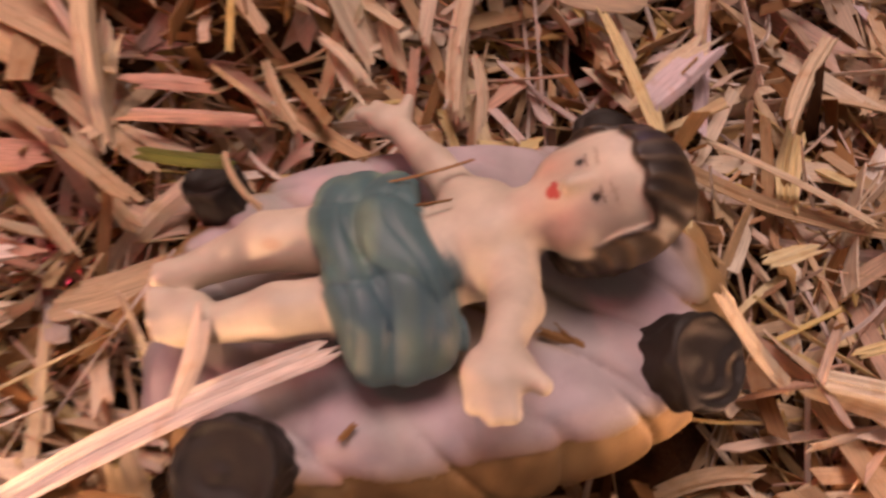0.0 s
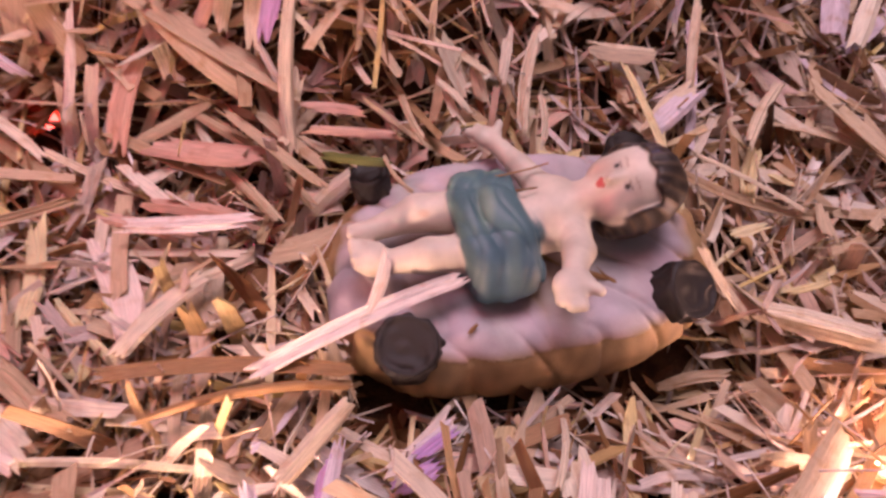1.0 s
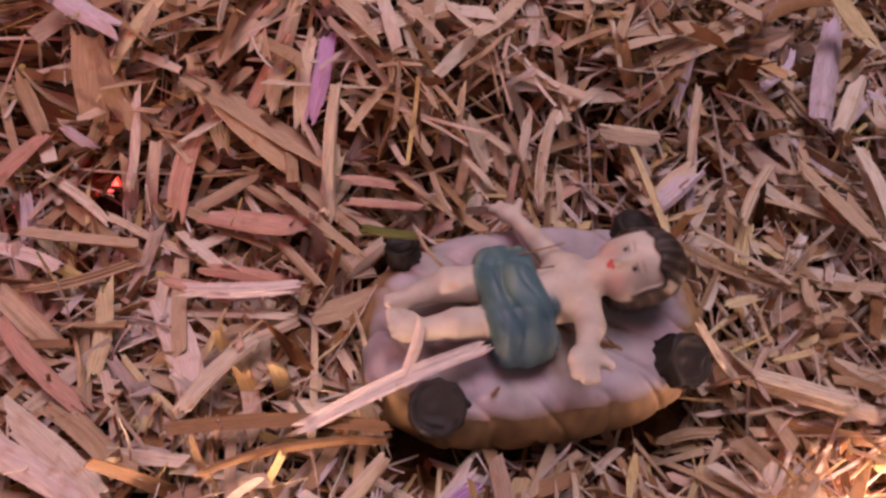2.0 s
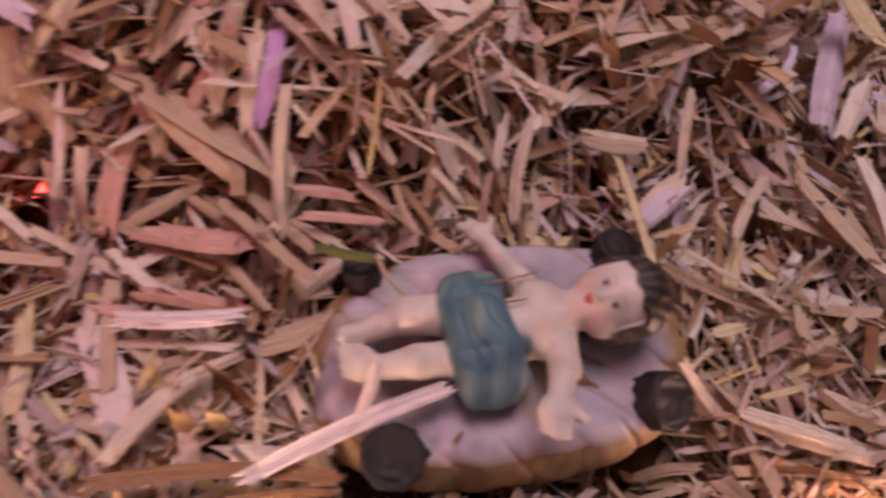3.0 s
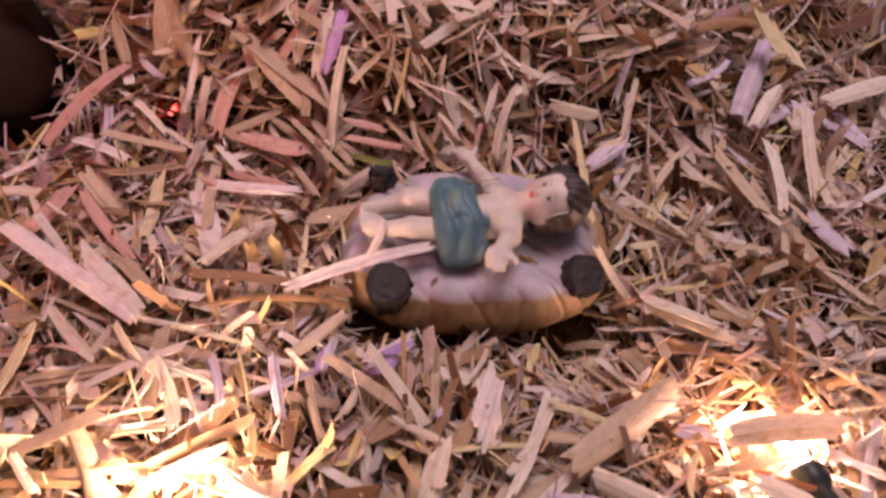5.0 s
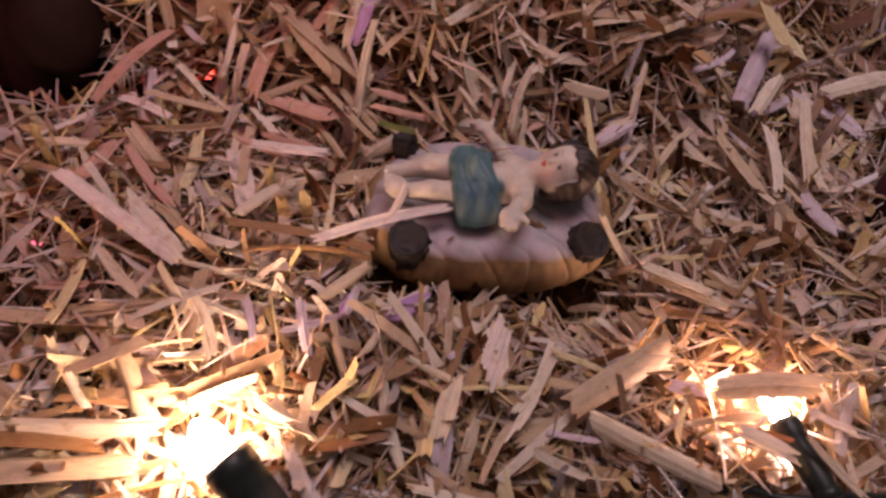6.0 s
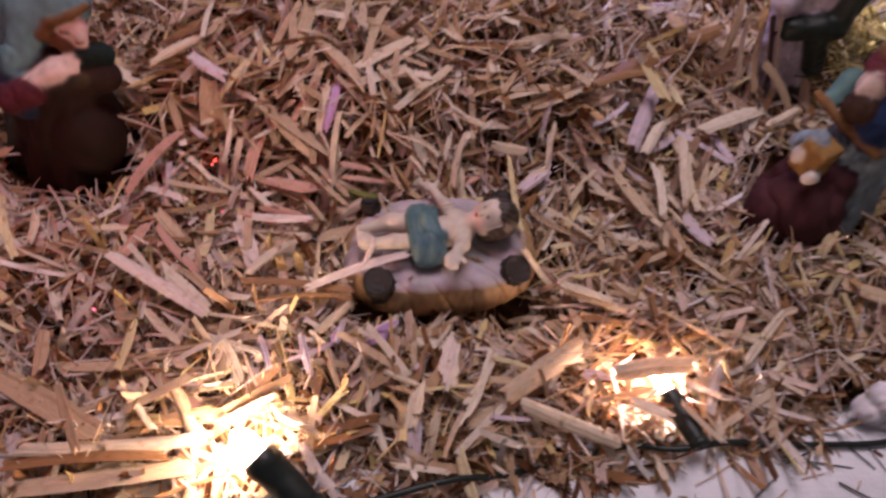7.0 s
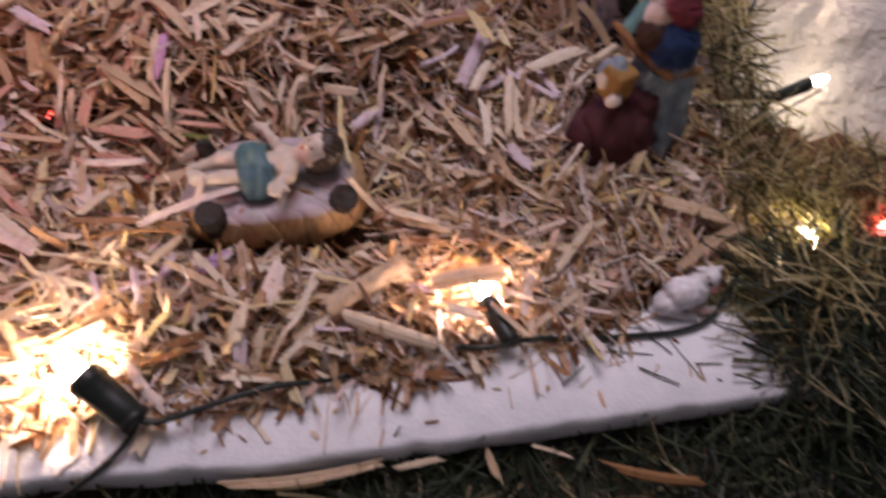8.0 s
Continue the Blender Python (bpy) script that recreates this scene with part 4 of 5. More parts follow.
fairy_light((-57.5, -72.5), (-43, -86.5), 8.5, 4.5, WARM, "lit warm fairy light with dark holder lying in straw", 1.35)
fairy_light((70.5, -57), (74.5, -75), 0.6, 4.6, WARM_LOW, "lit warm fairy light half covered by straw", 0.95)
fairy_light((236, 27), (213, 21.5), 15.0, 11.0, WARM_ROCK, "lit fairy light with dark holder against the white rock", 0.8)
fairy_light((208, -50), (216, -61), 3.0, -3.0, WARM_HAY, "lit fairy light sunk in the hay", 1.0)
fairy_light((222, 112), (234, 124), 38.0, 46.0, WARM_FAR, "lit fairy light with dark holder high against the rock", 1.1)
# Added red lamp, kept out of view, that tints the left straw from above.
fairy_light((-78, 12), (-86, 18), 124.0, 140.0, RED_UNSEEN_HIGH, "unseen red lamp added over the straw to redden it", 1.2)
fairy_light((243, -49), (259, -54), 8.0, 3.0, RED_GLOW, "red glowing fairy light in the hay", 1.4)
# Second added red lamp, off to the left and unseen, for side tint.
fairy_light((-222, -16), (-238, -20), 52.0, 40.0, RED_UNSEEN_SIDE, "unseen red lamp added beside the straw for a red tint", 1.2)
for x, y in ((-84, 42), (-110, 14), (-91, -10)):
    buried_led(x, y, LED_RED, "small red lamp sunk between the straws", 7.6)
for x, y in ((-79, 23), (-47, 15), (-117, -16)):
    buried_led(x, y, LED_PINK, "small pink lamp sunk between the straws", 7.6)
# Added violet lamp far behind, never in view, to tint the back lilac.
fairy_light((95, 205), (102, 222), 46.0, 30.0, VIOLET_UNSEEN, "unseen violet lamp added behind the straw for a lilac tint", 1.2)



def cable(points, r, label):
    data = bpy.data.curves.new("cable", "CURVE")
    data.dimensions, data.bevel_depth, data.bevel_resolution, data.resolution_u = "3D", r * MM, 3, 8
    line = data.splines.new("NURBS")
    line.points.add(len(points) - 1)
    for p, (x, y, z) in zip(line.points, points):
        p.co = (x * MM, y * MM, z * MM, 1)
    line.use_endpoint_u, line.order_u = True, 3
    data.materials.append(RUBBER)
    ob = new("cable", data)
    return tagged(ob, label, "cable")


cable([(-43, -86.5, 4.5), (-38, -87.8, 3.8), (-34, -87.4, 3.6), (-18, -84, 5.5), (-3, -81, 5.5), (12, -80, 0), (32, -76, -4), (56, -72, 0), (66, -76, 2), (75, -75.5, 4.4)], 1.0, "dark green cable of the fairy lights between two holders")
cable([(75, -75.5, 4.4), (84, -73.5, 1.5), (100, -75, -0.5), (117, -75.5, -1.4), (139, -76.5, -1.6), (152, -74, -1), (162, -66, 0), (176, -52, 0)], 1.0, "dark green cable lying along the foam edge")
cable([(-42.5, -87, 4.2), (-44.5, -91, 2), (-52, -97, -1.5), (-60, -101, -4), (-72, -106, -9), (-95, -112, -12)], 1.0, "dark green cable running down over the foam edge")
# This cable is made up too; it only serves the unseen red lamp.
cable([(-86, 18, 140), (-84, 60, 160), (-120, 120, 190), (-170, 190, 200), (-230, 260, 198)], 0.9, "dark green cable added for the unseen hanging red lamp")
cable([(212, 25, 9), (205, 26, 8), (203, 38, 9), (209, 52, 14), (216, 62, 22), (226, 78, 34), (236, 90, 44)], 0.9, "dark green cable rising beside the plaster rock")

# ---- large single strips ----
STRIPS = {"PINK": (STRAW_PINK, "pinkish flat straw strip lying on the straw"), "BROWN": (STRAW_BROWN, "orange-brown fibrous straw strip lying on the straw"),
          "PALE": (STRAW_PALE, "pale cream straw strip lying loose on the straw"), "TAN": (STRAW_TAN, "broad tan straw strip lying loose on the straw"),
          "GOLD": (STRAW_GOLD, "shiny yellow straw stalk lying loose on the straw"), "GREEN": (STRAW_GREEN, "green leaf blade lying over a manger post"),
          "LILAC": (STRAW_LILAC_LIT, "straw strip with lilac light in its colour, lying on the straw"), "VIOLET": (STRAW_VIOLET_LIT, "straw strip coloured as if lit violet, lying on the straw"), "RED": (STRAW_RED_LIT, "flat straw strip coloured as if lit red, lying on the straw")}
LAID = []  # where the large strips lie, so that the litter stays below them
strip_rng = np.random.RandomState(77)


def strip(a, b, width, kind):
    """A split stalk from a to b: grooved along the fibre, torn at its ends, slightly bowed. Millimetres."""
    rng = strip_rng
    a, b = np.array(a, float), np.array(b, float)
    a[2] += 0.9
    b[2] += 0.9
    LAID.append((*a, *b, width))
    d = b - a
    length = np.linalg.norm(d)
    d /= length
    across = np.cross((0, 0, 1), d)
    across /= np.linalg.norm(across)
    roll_ = rng.normal(0, 0.22)
    up = np.cross(d, across)
    across, up = across * math.cos(roll_) + up * math.sin(roll_), up * math.cos(roll_) - across * math.sin(roll_)
    n, m = 11, 7
    bow, swing, cup = rng.normal(0, 0.035) * length, rng.normal(0, 0.03) * length, rng.uniform(-0.1, 0.28) * width
    tear = rng.normal(0, 0.3, (2, m)) * min(width, 3.0)
    tear += np.linspace(-1, 1, m) * rng.normal(0, 0.35, (2, 1)) * min(width, 4.0)
    groove = rng.normal(0, 0.05, m) * min(width, 3)
    thick = 0.16 + 0.05 * width
    verts, uv = [], []
    for side in (1, -1):
        for i in range(n):
            s = i / (n - 1)
            w = width * (1 - 0.25 * abs(rng.normal(0, 0.15))) * (0.82 + 0.18 * math.sin(math.pi * min(max(s, 0.04), 0.96)))
            for k in range(m):
                c = k / (m - 1) * 2 - 1
                e = tear[0, k] * max(0, 1 - s * 5) + tear[1, k] * max(0, 1 - (1 - s) * 5)
                q = a + d * (s * length + e) + across * (c * w / 2 + swing * 4 * s * (1 - s)) \
                    + up * (bow * 4 * s * (1 - s) + cup * (1 - c * c) + groove[k] + side * thick / 2 * (1 - 0.5 * abs(c)))
                verts.append(tuple(q * MM))
                uv.append((s * length, c * w / 2))
    f = []
    top, low = (lambda i, k: i * m + k), (lambda i, k: n * m + i * m + k)
    for i in range(n - 1):
        for k in range(m - 1):
            f.append((top(i, k), top(i + 1, k), top(i + 1, k + 1), top(i, k + 1)))
            f.append((low(i, k), low(i, k + 1), low(i + 1, k + 1), low(i + 1, k)))
        f.append((top(i, 0), low(i, 0), low(i + 1, 0), top(i + 1, 0)))
        f.append((top(i, m - 1), top(i + 1, m - 1), low(i + 1, m - 1), low(i, m - 1)))
    for k in range(m - 1):
        f.append((top(0, k), top(0, k + 1), low(0, k + 1), low(0, k)))
        f.append((top(n - 1, k), low(n - 1, k), low(n - 1, k + 1), top(n - 1, k + 1)))
    me = mesh_from("straw_strip", verts, f, False)
    layer = me.uv_layers.new(name="UVMap")
    shift = rng.rand() * 500
    for loop in me.loops:
        u = uv[loop.vertex_index]
        layer.data[loop.index].uv = (u[0] + shift, u[1] + shift)
    ob = part("leaf_blade" if kind == "GREEN" else "straw_strip", me, STRIPS[kind][0])
    return tagged(ob, STRIPS[kind][1], "straw", "large straw strips")


strip((-12.7, -7.9, 8), (-45.9, -17.5, 3), 3.10, "PINK")
strip((-31.3, -18.9, 3), (-67.7, -15.8, 6), 2.58, "BROWN")
strip((-31.5, -20.6, 1), (-61.8, -23.0, 5), 1.61, "BROWN")
strip((-23.7, -2.8, 10), (-27.4, -10.6, 6), 2.14, "PINK")
strip((27.5, 33.0, 9), (25.5, 8.3, 13.5), 2.08, "GOLD")
strip((26.6, 13.2, 13), (28.1, 0.6, 8), 2.01, "GOLD")
strip((26.8, -8.5, 11), (39.8, -16.1, -4), 2.80, "PALE")
strip((-63.0, 50.7, 16.6), (-36.8, 35.1, 6.6), 6.25, "TAN")
strip((-32.0, 20.0, 6), (-21.3, 15.8, 8), 1.90, "GREEN")
strip((-21.8, 16.3, 9), (-17.9, 8.4, 9), 0.81, "TAN")
strip((8.5, 19.5, 4), (8.9, 28.0, 9), 1.54, "PALE")
strip((3.9, 36.1, 5.0), (6.2, 44.0, 9.4), 2.13, "PALE")
strip((42.9, 30.1, 5), (32.5, 22.4, 2), 5.97, "PALE")
strip((-9.6, 33.3, 8), (-4.5, 26.4, 6), 1.92, "PALE")
strip((35.7, 13.6, 0), (59.2, -0.2, 1), 2.39, "TAN")
strip((59.4, 1.5, 2), (58.5, -5.8, 2), 2.57, "TAN")
strip((-53.2, 0.3, 2), (-65.0, -12.1, 4), 3.19, "PALE")
strip((-92.1, -9.9, 3), (-75.9, -25.9, 4), 4.67, "PALE")
strip((-81.1, 57.3, 22.6), (-82.3, 46.6, 11.5), 6.96, "TAN")
strip((-74.4, 48.7, 13.6), (-77.9, 35.7, 1.7), 2.26, "PINK")
strip((-32.4, -24.3, 3), (-42.3, -33.8, 4), 3.13, "PALE")
strip((-54.7, -0.1, 2), (-44.9, 2.7, 3), 2.08, "PALE")
strip((2.5, -26.0, -7.2), (-5.3, -41.3, 9.0), 1.29, "PALE")
strip((41.2, -16.5, -2), (63.6, -27.3, 0), 3.53, "PALE")
strip((38.9, 16.0, 2), (55.4, 1.3, 2), 1.68, "PALE")
strip((-14.1, 22.0, 6), (-16.9, 30.8, 8), 1.49, "TAN")
strip((12.0, 43.6, 9.7), (6.2, 25.6, 2.0), 2.55, "PALE")
strip((21.7, 39.4, 8), (35.5, 37.1, 7), 4.96, "PALE")
strip((83.5, 38.2, 5), (91.6, 50.1, 9), 4.62, "PALE")
strip((74.4, 23.5, 1), (79.3, 14.9, 1), 7.08, "TAN")
strip((91.1, 35.3, 1), (84.7, 10.0, 3), 3.27, "PALE")
strip((55.6, 22.5, 2), (61.0, 29.6, 5), 1.86, "PALE")
strip((41.0, -1.3, 0), (46.5, -0.7, 1), 2.63, "GOLD")
strip((45.1, -14.7, 2), (53.6, -13.8, 2), 1.42, "GOLD")
strip((40.7, -16.1, 0), (57.9, -24.8, 2), 2.83, "PALE")
strip((-109.4, -4.6, 5.5), (-78.2, -25.5, 4.0), 4.6, "PINK")
strip((-133.5, -45.0, 5), (-101.9, -63.9, 7), 7.37, "TAN")
strip((-122.4, -67.1, 6.2), (-71.4, -65.5, 3.4), 4.25, "PALE")
strip((-124.5, -77.2, 3.2), (-75.3, -73.4, 3.3), 5.93, "TAN")
strip((-125.6, -71.1, 4.8), (-83.7, -70.1, 4.5), 5.01, "BROWN")
strip((-116.2, -49.0, 5), (-106.2, -68.4, 8), 4.11, "TAN")
strip((-104.1, -73.9, 2.0), (-73.4, -64.3, 4.2), 2.22, "PALE")
strip((-85.2, -81.6, 3.2), (-44.2, -72.7, 3.2), 1.22, "BROWN")
strip((-11.4, -55.5, 9.8), (-14.6, -66.5, 6.4), 4.85, "PALE")
strip((-1.5, -37.6, 5.5), (-1.8, -55.6, 8.7), 6.04, "PALE")
strip((2.2, -60.4, 7.3), (13.4, -44.4, 7.5), 2.31, "PALE")
strip((12.6, -46.3, 8.4), (25.8, -49.8, 5.8), 1.90, "GOLD")
strip((14.7, -58.9, 8.3), (44.1, -39.8, 0.6), 6.89, "TAN")
strip((20.1, -60.4, 5.9), (49.1, -73.1, 3.3), 5.12, "PALE")
strip((-0.2, -73.5, 4.7), (3.7, -86.9, 0.2), 3.75, "GOLD")
strip((-19.7, -76.2, 3.4), (-3.8, -78.7, 2.0), 2.18, "PALE")
strip((51.2, -52.3, 7), (77.9, -50.6, 7), 6.32, "PALE")
strip((54.0, -62.0, 8), (65.7, -68.0, 9), 4.30, "PALE")
strip((69.4, -62.8, 9), (80.6, -75.5, 7), 2.05, "PALE")
strip((86.8, 69.3, 20), (92.6, 56.5, 16), 5.40, "GOLD")
strip((112.4, 52.1, 3), (140.5, 62.4, 4), 5.89, "PALE")
strip((-117.7, -41.9, 2), (-97.8, -42.5, 2), 5.01, "TAN")
strip((-33.9, -28.8, 1.8), (-36.3, -37.7, 3.8), 2.16, "LILAC")
strip((-27.0, -35.1, 2.5), (-16.3, -26.1, -4.4), 4.06, "PINK")
strip((-53.9, -58.9, 5.2), (-44.6, -64.8, 9.2), 2.52, "PALE")
strip((-125.5, -29.7, 1), (-123.1, -43.8, 3), 4.86, "TAN")
strip((-150.1, 20.9, 2), (-138.6, -4.8, 4), 2.99, "GOLD")
strip((-137.9, 15.2, 2), (-135.7, 1.3, 4), 3.37, "PALE")
strip((76.8, 18.1, 2), (82.7, 5.3, 3), 3.10, "PALE")
strip((103.7, 42.2, 2), (99.3, 11.1, 4), 3.82, "PALE")
strip((-129.1, 84.4, 4.5), (-103.0, 55.0, 19.0), 5.49, "PALE")
strip((143.6, -7.0, 1), (146.8, -1.6, 8), 3.82, "GOLD")
strip((146.8, -1.6, 8), (152.0, -6.7, 1), 3.30, "GOLD")
strip((-8.4, 75.1, 27.0), (-28.4, 60.0, 26.5), 4.92, "PALE")
strip((81.3, 80.6, 5), (99.2, 90.5, 6), 8.80, "BROWN")
strip((167.4, -46.8, 6), (184.6, -73.2, 8), 3.32, "GOLD")
strip((145.4, -53.5, 4), (176.0, -39.7, 8), 4.03, "TAN")
strip((101.6, -117.3, -9), (130.6, -126.6, -8), 3.57, "BROWN")
strip((145.4, -21.0, 4), (174.3, -34.9, 5), 6.24, "TAN")
strip((98.9, -49.0, 2), (115.6, -33.2, 6), 3.25, "PALE")
strip((147.2, 71.1, 8), (139.6, 82.7, 36), 4.51, "PALE")
strip((138.7, 70.0, 8), (133.5, 82.1, 34), 3.57, "TAN")
strip((134.6, 78.5, 8), (131.0, 89.5, 32), 4.21, "PALE")
strip((153.9, 60.3, 4), (136.1, 71.3, 22), 4.80, "TAN")
strip((129.5, 89.0, 8), (134.1, 103.4, 28), 3.71, "TAN")
strip((140.8, 53.7, 4), (153.9, 58.3, 10), 4.19, "PALE")
strip((115.8, 97.5, 10), (130.3, 100.9, 14), 6.83, "BROWN")
strip((57.3, 56.2, 20.3), (100.4, 79.9, 6.5), 5.09, "BROWN")
strip((31.9, 72.2, 27.6), (56.0, 83.0, 23.0), 4.03, "TAN")
strip((-6.7, 53.1, 24.0), (6.4, 65.5, 23.1), 3.20, "PALE")
strip((-48.3, 45.3, 13.5), (-41.6, 61.1, 26.1), 3.64, "PALE")
strip((-99.7, 61.5, 26.5), (-85.3, 74.1, 26.2), 3.96, "PALE")
strip((-73.5, 44.6, 8.4), (-79.3, 52.0, 19.4), 5.20, "TAN")
strip((-59.9, 49.3, 15.0), (-45.6, 35.8, 6.8), 5.53, "TAN")
strip((94.0, 69.0, 9), (78.2, 40.0, 6), 6.31, "LILAC")
strip((101.4, 44.5, 6), (94.6, 14.2, 5), 3.87, "PALE")
strip((85.8, 32.8, 5), (84.0, 9.4, 4), 3.47, "PALE")
strip((69.8, 29.1, 4), (78.0, 10.0, 4), 5.80, "TAN")
strip((47.2, 47.6, 11.5), (42.9, 32.3, 4.4), 2.14, "PALE")
strip((81.6, 63.9, 5.9), (60.9, 45.8, 12.5), 2.15, "LILAC")
strip((101.5, 71.3, 8), (103.5, 60.9, 8), 2.76, "GOLD")
strip((49.0, 15.2, 4), (61.1, 29.1, 5), 2.58, "PALE")
strip((30.9, 21.3, 4), (40.3, 27.4, 6), 4.62, "LILAC")
strip((-48.4, 30.4, 7), (-32.8, 14.0, 5), 2.94, "TAN")
strip((-61.5, 26.7, 4), (-43.0, 22.4, 4), 4.50, "RED")
strip((-8.5, 32.5, 7), (-6.3, 25.8, 5), 1.82, "PALE")
strip((-33.8, 28.1, 3.5), (-20.4, 26.0, 3.1), 2.50, "RED")
strip((-65.9, 10.7, 4), (-45.5, 8.9, 5), 3.17, "PINK")
strip((0.8, -40.0, 7.9), (-4.0, -53.7, 9.5), 5.37, "PINK")
strip((12.1, -43.8, 7.0), (2.0, -64.9, 7.8), 2.66, "PALE")
strip((-16.7, -27.8, -3.5), (-24.2, -32.6, 1.2), 2.40, "LILAC")
strip((-45.2, -69.2, 6.0), (-36.2, -82.3, 0.6), 3.38, "PINK")

strip((-92.2, 45.5, 8.2), (-109.4, 21.3, 2.3), 5.34, "RED")
strip((-63.6, 42.7, 9.0), (-67.9, 27.5, 3.3), 4.56, "RED")
strip((-76.7, 52.2, 17.4), (-82.9, 44.1, 7.1), 5.70, "TAN")
strip((-42.7, 32.8, 3.1), (-32.7, 23.5, -1.0), 3.57, "TAN")
strip((-34.9, 45.0, 19.4), (-37.9, 25.4, 0.4), 2.83, "PALE")
strip((-93.3, 38.9, 4.8), (-81.4, 28.3, 1.3), 2.07, "PALE")
strip((-82.6, 31.7, -1.3), (-60.1, 16.7, 0.0), 2.18, "PALE")
strip((-103.4, 25.0, 0.9), (-88.1, 17.7, 2.4), 2.95, "PINK")
strip((-97.2, 35.8, 2.2), (-96.3, 24.7, -0.5), 2.48, "LILAC")
strip((-98.2, 14.1, 2.5), (-87.7, 3.0, -1.6), 4.26, "TAN")
strip((-102.6, 10.4, -0.4), (-109.8, -3.1, -1.0), 4.69, "RED")
strip((-120.0, 9.0, -0.7), (-105.9, 9.0, -0.8), 2.97, "PALE")
strip((-80.6, 13.1, 1.7), (-81.9, -2.4, -1.0), 3.28, "GOLD")
strip((-97.3, 8.5, 1.3), (-82.2, -9.0, -0.2), 3.44, "RED")
strip((-70.7, 11.4, -0.3), (-63.9, -8.9, 1.1), 6.01, "PINK")
strip((-68.0, 7.9, -0.4), (-46.8, 4.5, 0.9), 2.02, "PALE")
strip((-77.1, 0.6, -1.2), (-66.6, -11.8, -2.1), 1.66, "GOLD")
strip((-70.4, 15.0, 0.1), (-56.1, 8.6, 0.9), 2.75, "RED")
strip((-62.9, 16.1, 1.2), (-44.4, 10.6, -0.1), 3.42, "RED")
strip((-56.8, 37.2, 1.9), (-35.5, 15.2, -2.3), 2.50, "TAN")
strip((-42.5, 5.0, -0.7), (-29.0, 10.2, -3.5), 4.72, "TAN")
strip((-36.1, 27.9, 0.9), (-26.3, 23.0, -1.6), 1.77, "PALE")
strip((-39.8, -1.6, -1.5), (-32.0, 7.3, -3.2), 2.33, "BROWN")
strip((-121.8, 65.9, -2.9), (-110.5, 40.9, 4.6), 3.38, "PALE")
strip((-89.2, 46.4, 9.6), (-84.1, 43.1, 6.5), 2.30, "LILAC")
strip((-64.6, 29.8, 1.8), (-51.8, 36.8, 3.8), 3.28, "TAN")
strip((-88.5, -7.8, 0.1), (-74.6, -21.5, 1.8), 2.92, "TAN")
strip((-92.9, 13.4, 3.0), (-76.6, 19.8, -0.7), 2.15, "TAN")
strip((-51.1, 25.3, -1.0), (-41.4, 11.7, -0.7), 2.09, "TAN")
strip((-96.8, -22.9, 0.5), (-84.6, -35.0, 2.1), 3.02, "PALE")
strip((-99.7, -26.2, 0.8), (-100.9, -43.8, 4.1), 2.87, "GOLD")
strip((-76.7, -33.0, 2.8), (-59.7, -39.3, 0.9), 2.09, "PALE")
strip((-71.6, -35.5, 4.0), (-64.3, -50.5, 4.8), 3.77, "PALE")
strip((-60.4, -33.7, 1.1), (-56.4, -46.0, 4.3), 2.04, "LILAC")
strip((-47.7, -32.7, -0.4), (-44.1, -47.7, 2.6), 2.61, "LILAC")
strip((-50.1, -42.4, 3.5), (-35.3, -34.6, -1.7), 1.75, "LILAC")
strip((-27.8, -39.6, 3.7), (-32.1, -49.3, 7.1), 2.08, "PALE")
strip((-39.2, -38.7, 0.9), (-35.2, -53.2, 7.1), 1.96, "TAN")
strip((-111.9, -43.2, -0.5), (-76.2, -36.3, 2.4), 3.14, "TAN")
strip((-84.6, -49.5, 4.9), (-77.9, -62.9, 1.9), 3.79, "TAN")
strip((-92.6, -56.2, 6.3), (-87.5, -62.8, 4.5), 2.19, "PALE")
strip((-21.7, -49.3, 8.4), (-8.4, -54.6, 6.3), 1.89, "PALE")
strip((-27.0, -52.4, 6.1), (-21.6, -71.8, 2.4), 2.97, "PALE")
strip((-20.1, -61.5, 4.2), (-16.7, -71.8, 2.7), 1.89, "TAN")
strip((-45.6, -68.2, 2.7), (-43.5, -72.9, -0.5), 3.01, "PINK")
strip((-34.7, -13.6, -1.5), (-33.0, -20.3, -3.2), 4.06, "TAN")
strip((-83.3, -9.6, 0.1), (-71.0, -21.5, 2.1), 3.22, "TAN")
strip((-107.6, -33.0, -0.3), (-97.0, -32.3, 0.6), 2.28, "RED")
strip((-52.9, -19.8, 1.0), (-54.2, -33.0, -0.2), 2.12, "TAN")
strip((-46.9, -27.2, -0.8), (-41.3, -22.0, -2.2), 2.45, "LILAC")
strip((-0.3, -36.3, -0.6), (-12.3, -48.6, 7.2), 1.71, "LILAC")
strip((7.5, -51.4, 5.3), (25.2, -51.4, 1.5), 3.18, "TAN")
strip((21.7, -56.3, 1.8), (3.5, -65.0, 3.9), 4.81, "TAN")
strip((85.3, -65.2, -0.9), (84.7, -73.4, -0.1), 2.42, "PALE")
strip((79.5, -30.1, 0.4), (60.7, -41.6, -2.6), 1.91, "BROWN")
strip((35.2, -28.0, -12.6), (48.2, -29.1, -7.8), 1.71, "PALE")
strip((-12.8, -61.8, 6.4), (-13.4, -72.8, 2.1), 4.57, "LILAC")
strip((-6.2, -61.8, 6.0), (-9.7, -73.7, 0.8), 3.25, "PALE")
strip((22.8, -55.1, 2.1), (20.3, -62.8, 2.7), 1.74, "LILAC")
strip((47.4, -53.4, -0.7), (41.1, -64.2, 3.4), 1.69, "GOLD")
strip((44.1, -48.3, -2.7), (51.0, -50.1, -0.9), 3.52, "LILAC")
strip((10.1, -63.8, 5.4), (22.8, -64.6, 3.0), 1.69, "LILAC")
